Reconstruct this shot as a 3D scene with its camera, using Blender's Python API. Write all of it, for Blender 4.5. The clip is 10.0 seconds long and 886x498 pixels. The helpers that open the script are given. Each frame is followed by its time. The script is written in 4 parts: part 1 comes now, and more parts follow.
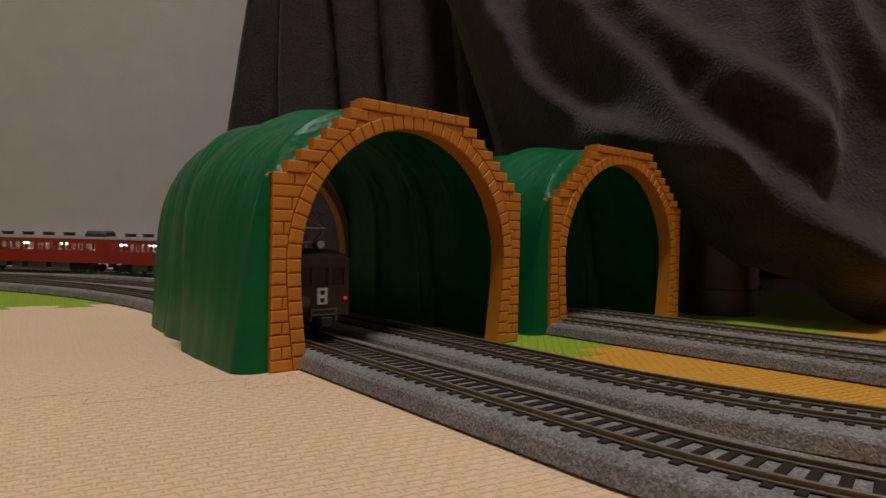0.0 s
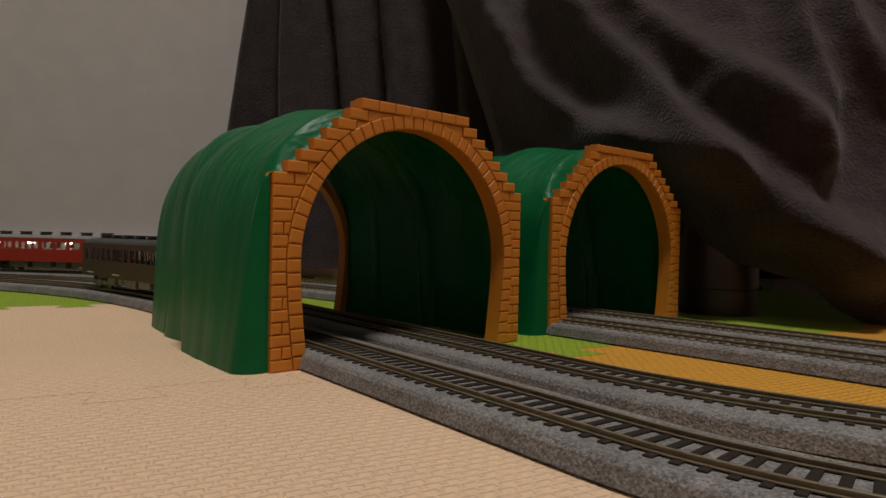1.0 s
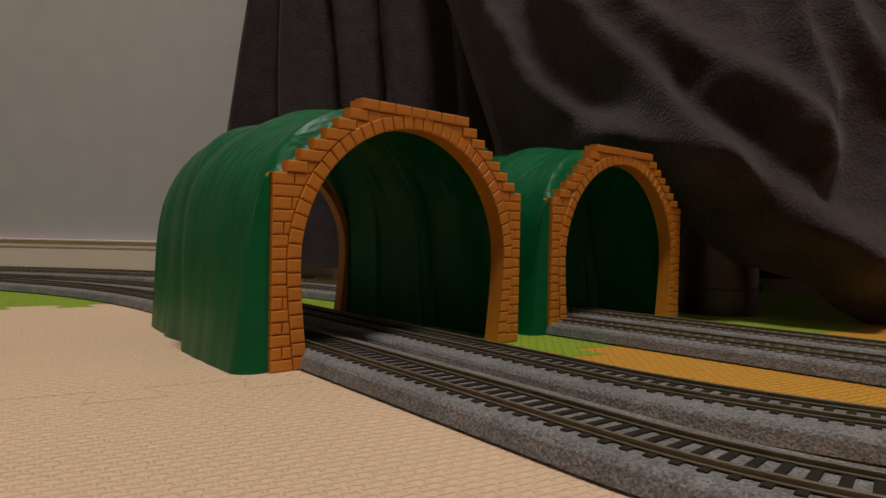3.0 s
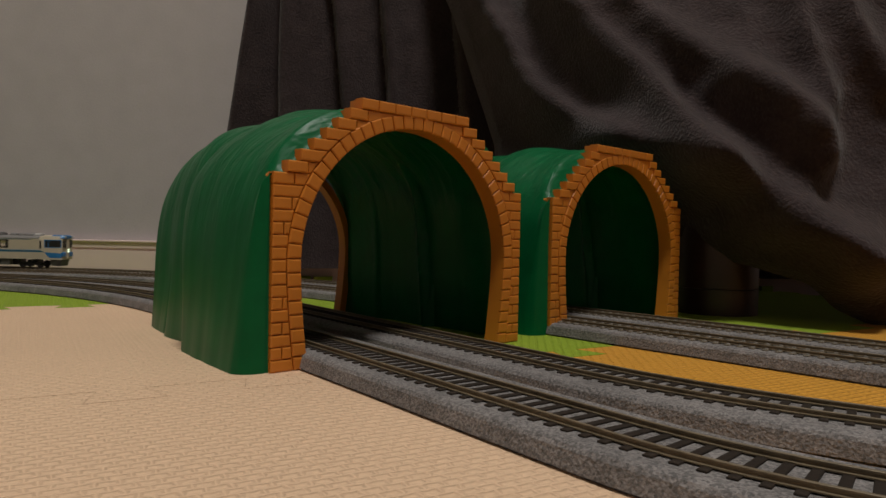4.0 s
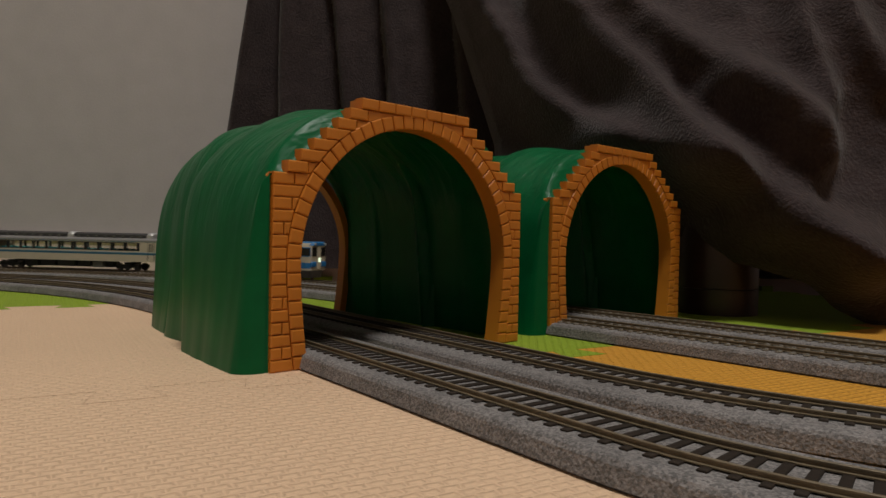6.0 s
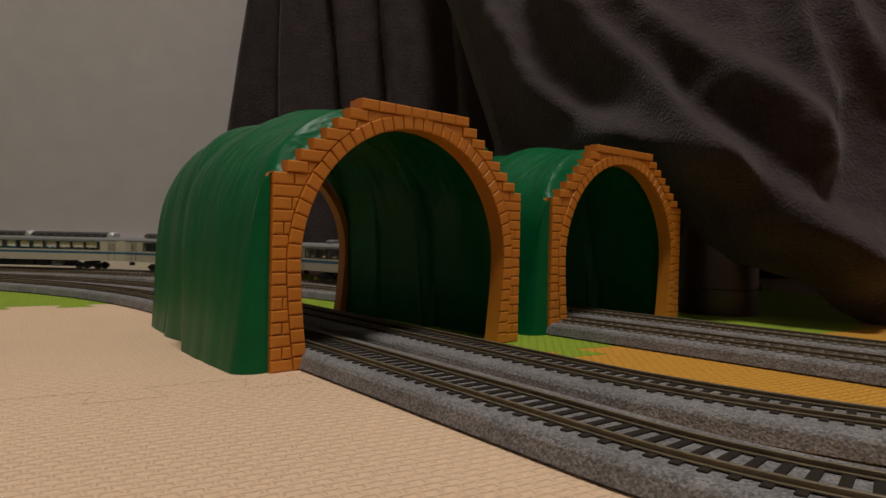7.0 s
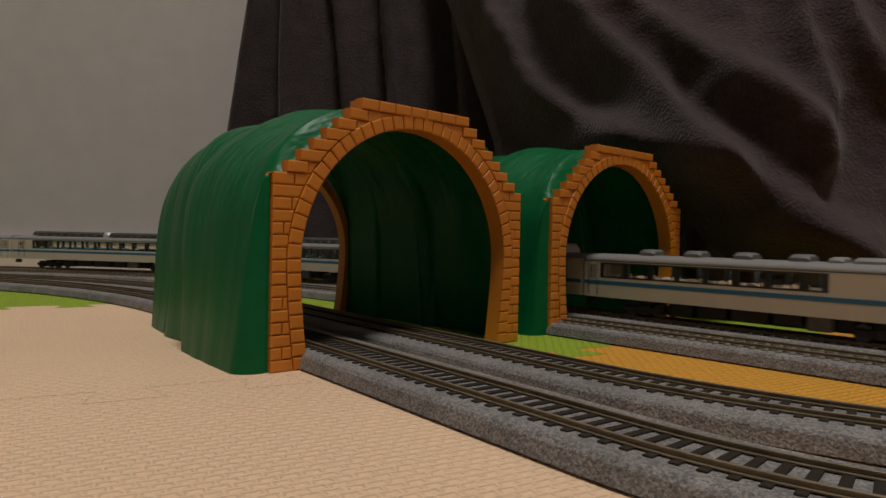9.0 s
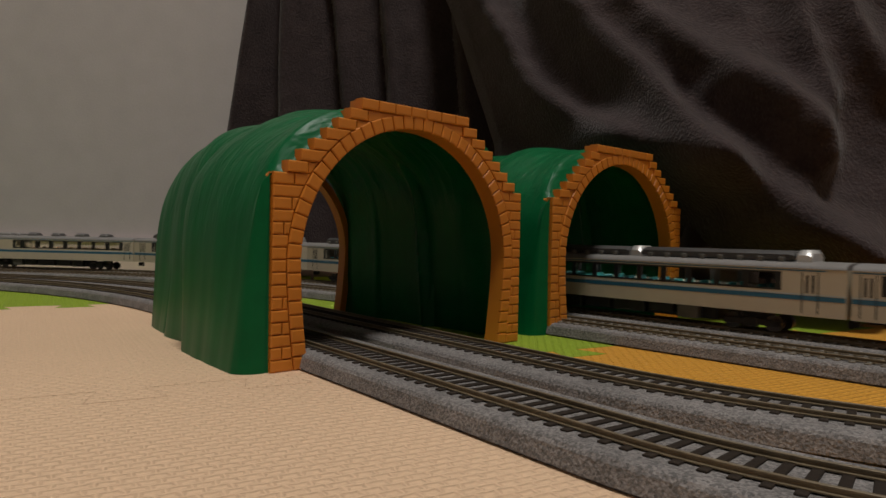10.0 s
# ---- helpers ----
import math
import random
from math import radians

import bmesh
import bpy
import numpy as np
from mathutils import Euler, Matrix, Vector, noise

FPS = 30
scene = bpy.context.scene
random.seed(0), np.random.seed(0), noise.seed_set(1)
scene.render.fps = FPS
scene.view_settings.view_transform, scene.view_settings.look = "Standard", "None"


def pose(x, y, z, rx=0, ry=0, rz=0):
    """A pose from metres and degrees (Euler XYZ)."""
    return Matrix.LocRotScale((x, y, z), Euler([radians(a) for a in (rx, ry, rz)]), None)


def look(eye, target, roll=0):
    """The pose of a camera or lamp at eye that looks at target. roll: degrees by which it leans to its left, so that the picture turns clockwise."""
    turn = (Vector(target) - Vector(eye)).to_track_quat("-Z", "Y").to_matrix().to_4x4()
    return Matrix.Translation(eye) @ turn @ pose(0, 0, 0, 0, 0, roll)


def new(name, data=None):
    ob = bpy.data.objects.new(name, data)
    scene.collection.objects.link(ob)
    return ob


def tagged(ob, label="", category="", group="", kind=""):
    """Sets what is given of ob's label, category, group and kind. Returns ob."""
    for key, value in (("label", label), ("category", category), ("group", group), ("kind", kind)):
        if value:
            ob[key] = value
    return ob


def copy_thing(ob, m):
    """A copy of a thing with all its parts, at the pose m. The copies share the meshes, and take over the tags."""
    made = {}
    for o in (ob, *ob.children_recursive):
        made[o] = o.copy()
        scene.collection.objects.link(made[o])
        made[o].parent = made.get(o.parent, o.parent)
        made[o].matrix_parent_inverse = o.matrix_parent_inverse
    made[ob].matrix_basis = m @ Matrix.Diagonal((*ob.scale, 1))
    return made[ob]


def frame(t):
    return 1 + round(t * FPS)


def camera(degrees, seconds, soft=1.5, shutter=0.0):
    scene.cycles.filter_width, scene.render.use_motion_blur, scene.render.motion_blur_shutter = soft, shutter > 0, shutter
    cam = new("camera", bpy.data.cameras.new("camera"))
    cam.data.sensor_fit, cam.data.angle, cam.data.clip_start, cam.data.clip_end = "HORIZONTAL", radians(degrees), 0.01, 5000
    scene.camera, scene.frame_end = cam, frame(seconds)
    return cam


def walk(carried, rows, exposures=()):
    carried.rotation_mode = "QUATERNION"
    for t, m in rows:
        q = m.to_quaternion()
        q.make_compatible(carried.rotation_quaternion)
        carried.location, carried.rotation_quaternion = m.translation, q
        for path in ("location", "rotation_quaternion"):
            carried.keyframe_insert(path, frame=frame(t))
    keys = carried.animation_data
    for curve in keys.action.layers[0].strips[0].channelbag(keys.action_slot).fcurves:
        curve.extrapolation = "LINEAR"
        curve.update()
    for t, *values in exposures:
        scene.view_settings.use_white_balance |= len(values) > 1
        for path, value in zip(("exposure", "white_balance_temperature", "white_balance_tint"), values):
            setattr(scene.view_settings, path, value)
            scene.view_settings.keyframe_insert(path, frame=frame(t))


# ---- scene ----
M = 0.001  # lengths below are in millimetres
cam = camera(66.32, 10.0, soft=1.5, shutter=0.35)
EYE = Vector((0, 0, 0.036))
CAM = look(EYE, EYE + Vector((0, 1, -math.tan(0.017))), roll=math.degrees(0.022))
walk(cam, [(0.0, CAM), (10.0, CAM)])

# ---- light: one warm ceiling lamp in a closed room ----
world = bpy.data.worlds.new("room_air")
world.use_nodes = True
world.node_tree.nodes["Background"].inputs[0].default_value = (1.0, 0.9, 0.8, 1)
world.node_tree.nodes["Background"].inputs[1].default_value = 0.02
scene.world = world
lamp = bpy.data.lights.new("ceiling_lamp_light", "AREA")
lamp.shape, lamp.size, lamp.energy, lamp.color = "DISK", 0.45, 30.5, (1.0, 0.97, 0.92)
lamp_ob = new("ceiling_lamp_light", lamp)
lamp_ob.matrix_world = look((0.18, -0.33, 2.28), (0.18, -0.33, 0.0))
scene.view_settings.exposure = 0.0


# ---- materials ----
def mat(name, base, rough=0.6, metal=0.0, var=0.15, scale=300.0, bump=0.0, bscale=None, spec=0.5, fine=None):
    """Principled surface with colour variation at two scales and fine relief."""
    m = bpy.data.materials.new(name)
    m.use_nodes = True
    nt = m.node_tree
    n, l = nt.nodes, nt.links
    b = n["Principled BSDF"]
    b.inputs["Roughness"].default_value, b.inputs["Metallic"].default_value = rough, metal
    b.inputs["Specular IOR Level"].default_value = spec
    tc = n.new("ShaderNodeTexCoord")
    big = n.new("ShaderNodeTexNoise")
    big.inputs["Scale"].default_value, big.inputs["Detail"].default_value = scale * 0.12, 3
    small = n.new("ShaderNodeTexNoise")
    small.inputs["Scale"].default_value, small.inputs["Detail"].default_value = fine or scale, 4
    for t in (big, small):
        l.new(tc.outputs["Object"], t.inputs["Vector"])
    add = n.new("ShaderNodeMath")
    add.operation = "MULTIPLY_ADD"
    add.inputs[1].default_value = 0.5
    l.new(big.outputs["Fac"], add.inputs[0])
    half = n.new("ShaderNodeMath")
    half.operation = "MULTIPLY"
    half.inputs[1].default_value = 0.5
    l.new(small.outputs["Fac"], half.inputs[0])
    l.new(half.outputs[0], add.inputs[2])
    ramp = n.new("ShaderNodeValToRGB")
    lo, hi = [c * (1 - var) for c in base], [min(1, c * (1 + var)) for c in base]
    ramp.color_ramp.elements[0].position, ramp.color_ramp.elements[1].position = 0.35, 0.65
    ramp.color_ramp.elements[0].color, ramp.color_ramp.elements[1].color = (*lo, 1), (*hi, 1)
    l.new(add.outputs[0], ramp.inputs[0])
    l.new(ramp.outputs[0], b.inputs["Base Color"])
    if bump:
        bt = n.new("ShaderNodeTexNoise")
        bt.inputs["Scale"].default_value, bt.inputs["Detail"].default_value = bscale or scale, 4
        l.new(tc.outputs["Object"], bt.inputs["Vector"])
        bp = n.new("ShaderNodeBump")
        bp.inputs["Strength"].default_value, bp.inputs["Distance"].default_value = 1.0, bump * M
        l.new(bt.outputs["Fac"], bp.inputs["Height"])
        l.new(bp.outputs["Normal"], b.inputs["Normal"])
    return m


def node_of(m, kind):
    return next(x for x in m.node_tree.nodes if x.bl_idname == kind)


def glow(name, colour, power):
    m = bpy.data.materials.new(name)
    m.use_nodes = True
    b = m.node_tree.nodes["Principled BSDF"]
    b.inputs["Base Color"].default_value = (*colour, 1)
    b.inputs["Emission Color"].default_value = (*colour, 1)
    b.inputs["Emission Strength"].default_value = power
    return m


def foam(name, base, relief):
    """Foam mat: woven relief of staggered dashes about 4 mm apart, in the object's own axes."""
    m = mat(name, base, 0.75, var=0.08, scale=60, fine=900, spec=0.3)
    nt = m.node_tree
    n, l = nt.nodes, nt.links
    tc = node_of(m, "ShaderNodeTexCoord")
    mp = n.new("ShaderNodeMapping")
    mp.inputs["Scale"].default_value = (1000, 1000, 0)
    mp.inputs["Rotation"].default_value = (0, 0, radians(-31))
    mp.inputs["Location"].default_value = (900, 900, 0)
    l.new(tc.outputs["Object"], mp.inputs["Vector"])
    br = n.new("ShaderNodeTexBrick")
    br.inputs["Scale"].default_value, br.inputs["Mortar Size"].default_value, br.inputs["Mortar Smooth"].default_value = 1.0, 0.8, 1.0
    br.inputs["Brick Width"].default_value, br.inputs["Row Height"].default_value = 3.4, 2.2
    wob = n.new("ShaderNodeTexNoise")
    wob.inputs["Scale"].default_value, wob.inputs["Detail"].default_value = 0.45, 1
    l.new(mp.outputs[0], wob.inputs["Vector"])
    jit = n.new("ShaderNodeVectorMath")
    jit.operation = "MULTIPLY_ADD"
    jit.inputs[1].default_value = (0.9, 0.6, 0)
    l.new(wob.outputs["Color"], jit.inputs[0])
    l.new(mp.outputs[0], jit.inputs[2])
    l.new(jit.outputs[0], br.inputs["Vector"])
    ns = n.new("ShaderNodeTexNoise")
    ns.inputs["Scale"].default_value = 1600
    l.new(tc.outputs["Object"], ns.inputs["Vector"])
    mx = n.new("ShaderNodeMath")
    mx.operation = "MULTIPLY_ADD"
    mx.inputs[1].default_value = 0.3
    l.new(ns.outputs["Fac"], mx.inputs[0])
    inv = n.new("ShaderNodeMath")
    inv.operation = "SUBTRACT"
    inv.inputs[0].default_value = 1.0
    l.new(br.outputs["Fac"], inv.inputs[1])
    l.new(inv.outputs[0], mx.inputs[2])
    bp = n.new("ShaderNodeBump")
    bp.inputs["Strength"].default_value, bp.inputs["Distance"].default_value = 1.0, relief * M
    l.new(mx.outputs[0], bp.inputs["Height"])
    l.new(bp.outputs["Normal"], n["Principled BSDF"].inputs["Normal"])
    return m


def speckle(name, base, dark):
    """Moulded plastic ballast: grey grain with dark and light flecks and a rough relief."""
    m = mat(name, base, 0.85, var=0.25, scale=900, fine=2200, bump=0.45, bscale=1500, spec=0.25)
    nt = m.node_tree
    n, l = nt.nodes, nt.links
    tc, ramp = node_of(m, "ShaderNodeTexCoord"), node_of(m, "ShaderNodeValToRGB")
    vo = n.new("ShaderNodeTexVoronoi")
    vo.inputs["Scale"].default_value = 2300
    l.new(tc.outputs["Object"], vo.inputs["Vector"])
    cr = n.new("ShaderNodeValToRGB")
    cr.color_ramp.elements[0].position, cr.color_ramp.elements[1].position = 0.2, 0.75
    cr.color_ramp.elements[0].color, cr.color_ramp.elements[1].color = (dark, dark, dark, 1), (1.15, 1.12, 1.1, 1)
    sep = n.new("ShaderNodeSeparateColor")
    l.new(vo.outputs["Color"], sep.inputs[0])
    l.new(sep.outputs[0], cr.inputs[0])
    mul = n.new("ShaderNodeMix")
    mul.data_type, mul.blend_type = "RGBA", "MULTIPLY"
    mul.inputs["Factor"].default_value = 0.65
    l.new(ramp.outputs[0], mul.inputs["A"])
    l.new(cr.outputs[0], mul.inputs["B"])
    l.new(mul.outputs["Result"], n["Principled BSDF"].inputs["Base Color"])
    return m


def glass(name, tint):
    m = bpy.data.materials.new(name)
    m.use_nodes = True
    b = m.node_tree.nodes["Principled BSDF"]
    b.inputs["Base Color"].default_value = (*tint, 1)
    b.inputs["Transmission Weight"].default_value = 1.0
    b.inputs["Roughness"].default_value, b.inputs["IOR"].default_value = 0.03, 1.1
    return m


WALLPAPER = mat("wallpaper", (0.50, 0.465, 0.46), 0.9, var=0.05, scale=420, fine=900, bump=0.1, bscale=500, spec=0.2)
PAINT = mat("white_paint", (0.75, 0.73, 0.70), 0.9, var=0.03, scale=20)
FLOORWOOD = mat("floor_wood", (0.28, 0.18, 0.10), 0.5, var=0.2, scale=40)
SKIRT = mat("baseboard_vinyl", (0.84, 0.65, 0.60), 0.5, var=0.04, scale=60)
TAN = foam("foam_tan", (0.80, 0.555, 0.36), 0.42)
GREEN_FOAM = foam("foam_green", (0.32, 0.45, 0.032), 0.9)
ORANGE_FOAM = foam("foam_orange", (0.78, 0.37, 0.045), 0.9)
BALLAST = speckle("ballast_grey", (0.235, 0.222, 0.215), 0.4)
TIE_WOOD = mat("tie_brown", (0.026, 0.019, 0.014), 0.85, var=0.3, scale=900, bump=0.1, spec=0.2)
TIE_CONCRETE = mat("tie_grey", (0.15, 0.122, 0.088), 0.8, var=0.25, scale=900, bump=0.1)
CLIP = mat("tie_clip", (0.36, 0.34, 0.30), 0.6)
RAIL = mat("rail_brown", (0.19, 0.147, 0.09), 0.5, metal=0.25, var=0.25, scale=500)
GREEN = mat("green_plastic", (0.002, 0.115, 0.036), 0.36, var=0.15, scale=120, bump=0.8, bscale=3.2, spec=0.16)


def slope_wrinkles(m):
    """The moulding's fine wrinkles run down the slope: stretch the relief along the UV map's v."""
    n, l = m.node_tree.nodes, m.node_tree.links
    uv = n.new("ShaderNodeUVMap")
    uv.uv_map = "slope"
    mp = n.new("ShaderNodeMapping")
    mp.inputs["Scale"].default_value = (1.0, 0.32, 1.0)
    l.new(uv.outputs["UV"], mp.inputs["Vector"])
    relief = next(x for x in n if x.bl_idname == "ShaderNodeTexNoise" and abs(x.inputs["Scale"].default_value - 3.2) < 0.01)
    relief.inputs["Detail"].default_value = 2
    # strong on the roof, faint on the smooth flanks
    sep = n.new("ShaderNodeSeparateXYZ")
    l.new(uv.outputs["UV"], sep.inputs[0])
    off = n.new("ShaderNodeMath")
    off.operation = "SUBTRACT"
    off.inputs[1].default_value = 10.6
    l.new(sep.outputs["Y"], off.inputs[0])
    dist = n.new("ShaderNodeMath")
    dist.operation = "ABSOLUTE"
    l.new(off.outputs[0], dist.inputs[0])
    mask = n.new("ShaderNodeMapRange")
    mask.inputs["From Min"].default_value, mask.inputs["From Max"].default_value = 4.0, 7.5
    mask.inputs["To Min"].default_value, mask.inputs["To Max"].default_value = 1.0, 0.04
    l.new(dist.outputs[0], mask.inputs["Value"])
    l.new(mask.outputs[0], node_of(m, "ShaderNodeBump").inputs["Strength"])
    relief.inputs["Distortion"].default_value = 0.6
    l.new(mp.outputs["Vector"], relief.inputs["Vector"])


slope_wrinkles(GREEN)
ORANGE = mat("orange_plastic", (0.60, 0.205, 0.020), 0.42, var=0.06, scale=150, bump=0.03, bscale=900)
FLEECE = mat("fleece", (0.046, 0.034, 0.034), 1.0, var=0.3, scale=500, bump=1.0, bscale=650, spec=0.05)
FLEECE.node_tree.nodes["Principled BSDF"].inputs["Sheen Weight"].default_value = 0.16
FLEECE.node_tree.nodes["Principled BSDF"].inputs["Sheen Roughness"].default_value = 0.5
LEG = mat("leg_lacquer", (0.030, 0.012, 0.009), 0.35, var=0.2, scale=100)
CREAM = mat("cream_paint", (0.55, 0.475, 0.35), 0.42, var=0.04, scale=200)
BAND = mat("band_blue_paint", (0.03, 0.13, 0.21), 0.4, var=0.06, scale=200)
BLUE = mat("blue_paint", (0.025, 0.17, 0.40), 0.35, var=0.06, scale=200)
PALE_BLUE = mat("pale_line_paint", (0.40, 0.50, 0.55), 0.4)
BLACK = mat("black_plastic", (0.012, 0.012, 0.012), 0.4)
UNDER = mat("underframe_black", (0.015, 0.0145, 0.014), 0.6, var=0.3, scale=400)
UNDER_GREY = mat("underframe_grey", (0.12, 0.115, 0.10), 0.6, var=0.2, scale=400)
UNDER_GREEN = mat("underframe_greygreen", (0.17, 0.17, 0.13), 0.6, var=0.2, scale=400)
ROOF_GREY = mat("roof_grey", (0.22, 0.21, 0.20), 0.55, var=0.08, scale=300)
UNIT_GREY = mat("roof_unit_grey", (0.13, 0.125, 0.12), 0.5, var=0.1, scale=300)
ROOF_DARK = mat("roof_dark", (0.05, 0.047, 0.045), 0.6, var=0.2, scale=300)
SILVER = mat("silver_fitting", (0.58, 0.57, 0.55), 0.32, metal=0.35, var=0.05)
RED = mat("red_paint", (0.36, 0.022, 0.014), 0.38, var=0.06, scale=200)
BROWN = mat("brown_paint", (0.045, 0.017, 0.011), 0.45, var=0.12, scale=200)
WHITE = mat("white_marking", (0.8, 0.8, 0.78), 0.6, var=0.02)
TEAL = mat("teal_seat", (0.03, 0.22, 0.24), 0.8)
SEAT_TAN = mat("tan_seat", (0.42, 0.30, 0.20), 0.8)
INNER = mat("cabin_lining", (0.45, 0.42, 0.36), 0.7)
PANE = glass("window_glass", (0.92, 0.95, 0.94))
WHEEL = mat("wheel_steel", (0.10, 0.09, 0.085), 0.35, metal=0.8)
HEAD = glow("headlight_glow", (0.85, 1.0, 0.72), 1.0)
TAIL = glow("tail_light_glow", (1.0, 0.03, 0.02), 0.4)
CABIN = glow("cabin_light_glow", (0.85, 0.92, 1.0), 14.0)
# fill glow added inside the express cars to brighten their windows
CABIN_FILL = glow("cabin_fill_glow", (1.0, 0.95, 0.85), 6.0)


# ---- mesh helpers ----
def mesh_of(name, bm, material, smooth=False):
    bmesh.ops.recalc_face_normals(bm, faces=bm.faces)
    me = bpy.data.meshes.new(name)
    bm.to_mesh(me)
    bm.free()
    me.transform(Matrix.Scale(M, 4))
    me.materials.append(material)
    if smooth:
        me.polygons.foreach_set("use_smooth", [True] * len(me.polygons))
        me.set_sharp_from_angle(angle=radians(38))
    return me


def part(name, bm, material, parent=None, label="", smooth=False):
    ob = new(name, bm if isinstance(bm, bpy.types.Mesh) else mesh_of(name, bm, material, smooth))
    ob.parent = parent
    return tagged(ob, label)


def empty(name):
    e = new(name)
    e.empty_display_size = 0.01
    return e


def box(bm, x0, x1, y0, y1, z0, z1, bev=0.0, at=None):
    m = Matrix.Translation(((x0 + x1) / 2, (y0 + y1) / 2, (z0 + z1) / 2)) @ Matrix.Diagonal((x1 - x0, y1 - y0, z1 - z0, 1))
    r = bmesh.ops.create_cube(bm, size=1, matrix=(at @ m) if at else m)
    if bev:
        es = list({e for v in r["verts"] for e in v.link_edges})
        bmesh.ops.bevel(bm, geom=es, offset=bev, segments=1, affect="EDGES")


def cyl(bm, p0, p1, r0, r1=None, n=12):
    a, b = Vector(p0), Vector(p1)
    m = Matrix.Translation((a + b) / 2) @ (b - a).to_track_quat("Z", "Y").to_matrix().to_4x4()
    bmesh.ops.create_cone(bm, cap_ends=True, segments=n, radius1=r0, radius2=r0 if r1 is None else r1, depth=(b - a).length, matrix=m)


def prism(bm, outline, z0, z1):
    lo = [bm.verts.new((x, y, z0)) for x, y in outline]
    hi = [bm.verts.new((x, y, z1)) for x, y in outline]
    bm.faces.new(lo[::-1])
    bm.faces.new(hi)
    k = len(outline)
    for i in range(k):
        bm.faces.new((lo[i], lo[(i + 1) % k], hi[(i + 1) % k], hi[i]))


def loft(bm, rings, closed=True, caps=True):
    vs = [[bm.verts.new(p) for p in r] for r in rings]
    k = len(rings[0])
    for a, b in zip(vs, vs[1:]):
        for i in range(k if closed else k - 1):
            bm.faces.new((a[i], a[(i + 1) % k], b[(i + 1) % k], b[i]))
    if caps and closed:
        bm.faces.new(vs[0][::-1])
        bm.faces.new(vs[-1])


# ---- the room ----
def slab(name, x0, x1, y0, y1, z0, z1, material, label, category):
    bm = bmesh.new()
    box(bm, x0, x1, y0, y1, z0, z1)
    return tagged(part(name, bm, material), label, category, kind="structure")


slab("floor", -2200, 1900, -2700, 600, -70, -10, FLOORWOOD, "brown wooden floor under the foam mats", "floor")
slab("wall_north", -2200, 1900, 600, 700, -10, 2400, WALLPAPER, "grey textured wallpaper wall behind the tracks", "wall")
slab("wall_south", -2200, 1900, -2800, -2700, -10, 2400, WALLPAPER, "grey textured wallpaper wall of the room", "wall")
slab("wall_west", -2300, -2200, -2700, 600, -10, 2400, WALLPAPER, "grey textured wallpaper wall of the room", "wall")
slab("wall_east", 1900, 2000, -2700, 600, -10, 2400, WALLPAPER, "grey textured wallpaper wall of the room", "wall")
slab("ceiling", -2200, 1900, -2700, 600, 2400, 2460, PAINT, "plain white painted ceiling", "ceiling")

bm = bmesh.new()
box(bm, -2200, 1900, 593, 600, -10, 18.6)
box(bm, -2200, 1900, 594.5, 600, 18.6, 20.6)
box(bm, -2200, 1900, 593, 600, 20.6, 25.6)
box(bm, -2200, 1900, 591.5, 600, 25.6, 27.4, 0.4)
tagged(part("baseboard", bm, SKIRT), "pale beige grooved baseboard along the wall", "baseboard", kind="structure")

lampshade = empty("ceiling_lamp")
tagged(lampshade, "round white ceiling lamp fixed to the ceiling", "lamp")
bm = bmesh.new()
cyl(bm, (180, -330, 2330), (180, -330, 2400), 230, 230, 40)
part("housing", bm, PAINT, lampshade)

# ---- foam mats, jigsaw edged, laid at an angle to the room ----
E1, E2 = Vector((0.855, 0.519)), Vector((-0.519, 0.855))


def jig_edge(a, b, sign, n=5, depth=11.0):
    """Points from a to b (b left out) with dovetail teeth to one side."""
    a, b = Vector(a), Vector(b)
    d = b - a
    nrm = Vector((-d.y, d.x)).normalized() * depth * sign
    step = 0.84 / n
    pts = [a]
    for i in range(n):
        s = 0.08 + (i + 0.25) * step
        w = step * 0.5
        pts += [a + d * s, a + d * (s - 0.1 * step) + nrm, a + d * (s + w + 0.1 * step) + nrm, a + d * (s + w)]
    return pts


def foam_mat(i, j, colour, label):
    """Tile i, j of the floor of mats; its own teeth run into its neighbours."""
    u0, v0, k = -98 + 198 * i, 157 + 198 * (j - 1), 198
    c = [(u0, v0), (u0 + k, v0), (u0 + k, v0 + k), (u0, v0 + k)]
    pts = jig_edge(c[0], c[1], 1) + jig_edge(c[1], c[2], 1)
    pts += [Vector(c[2])] + jig_edge(c[3], c[2], 1)[:0:-1] + [Vector(c[3])] + jig_edge(c[0], c[3], 1)[:0:-1]
    bm = bmesh.new()
    ctr = Vector((u0 + k / 2, v0 + k / 2))
    outline = [ctr + (p - ctr) * 0.9982 for p in pts]
    prism(bm, [tuple(E1 * p.x + E2 * p.y) for p in outline], -9.9, 0.0)
    # trimmed where the floor meets the baseboard
    bmesh.ops.bisect_plane(bm, geom=bm.verts[:] + bm.edges[:] + bm.faces[:], plane_co=(0, 590, 0), plane_no=(0, 1, 0), clear_outer=True)
    if not bm.verts:
        bm.free()
        return
    tagged(part("foam_mat", bm, colour), label, "foam mat", "foam floor mats")


T_L, G_L, O_L = "tan foam jigsaw mat with woven relief", "lime green foam jigsaw mat on the floor", "orange foam jigsaw mat on the floor"
for i in range(-3, 5):
    for j in range(-1, 4):
        if i >= 1:
            col = (ORANGE_FOAM, O_L) if j <= 0 else (GREEN_FOAM, G_L)
        else:
            col = (TAN, T_L) if j <= 1 else (GREEN_FOAM, G_L)
        foam_mat(i, j, *col)

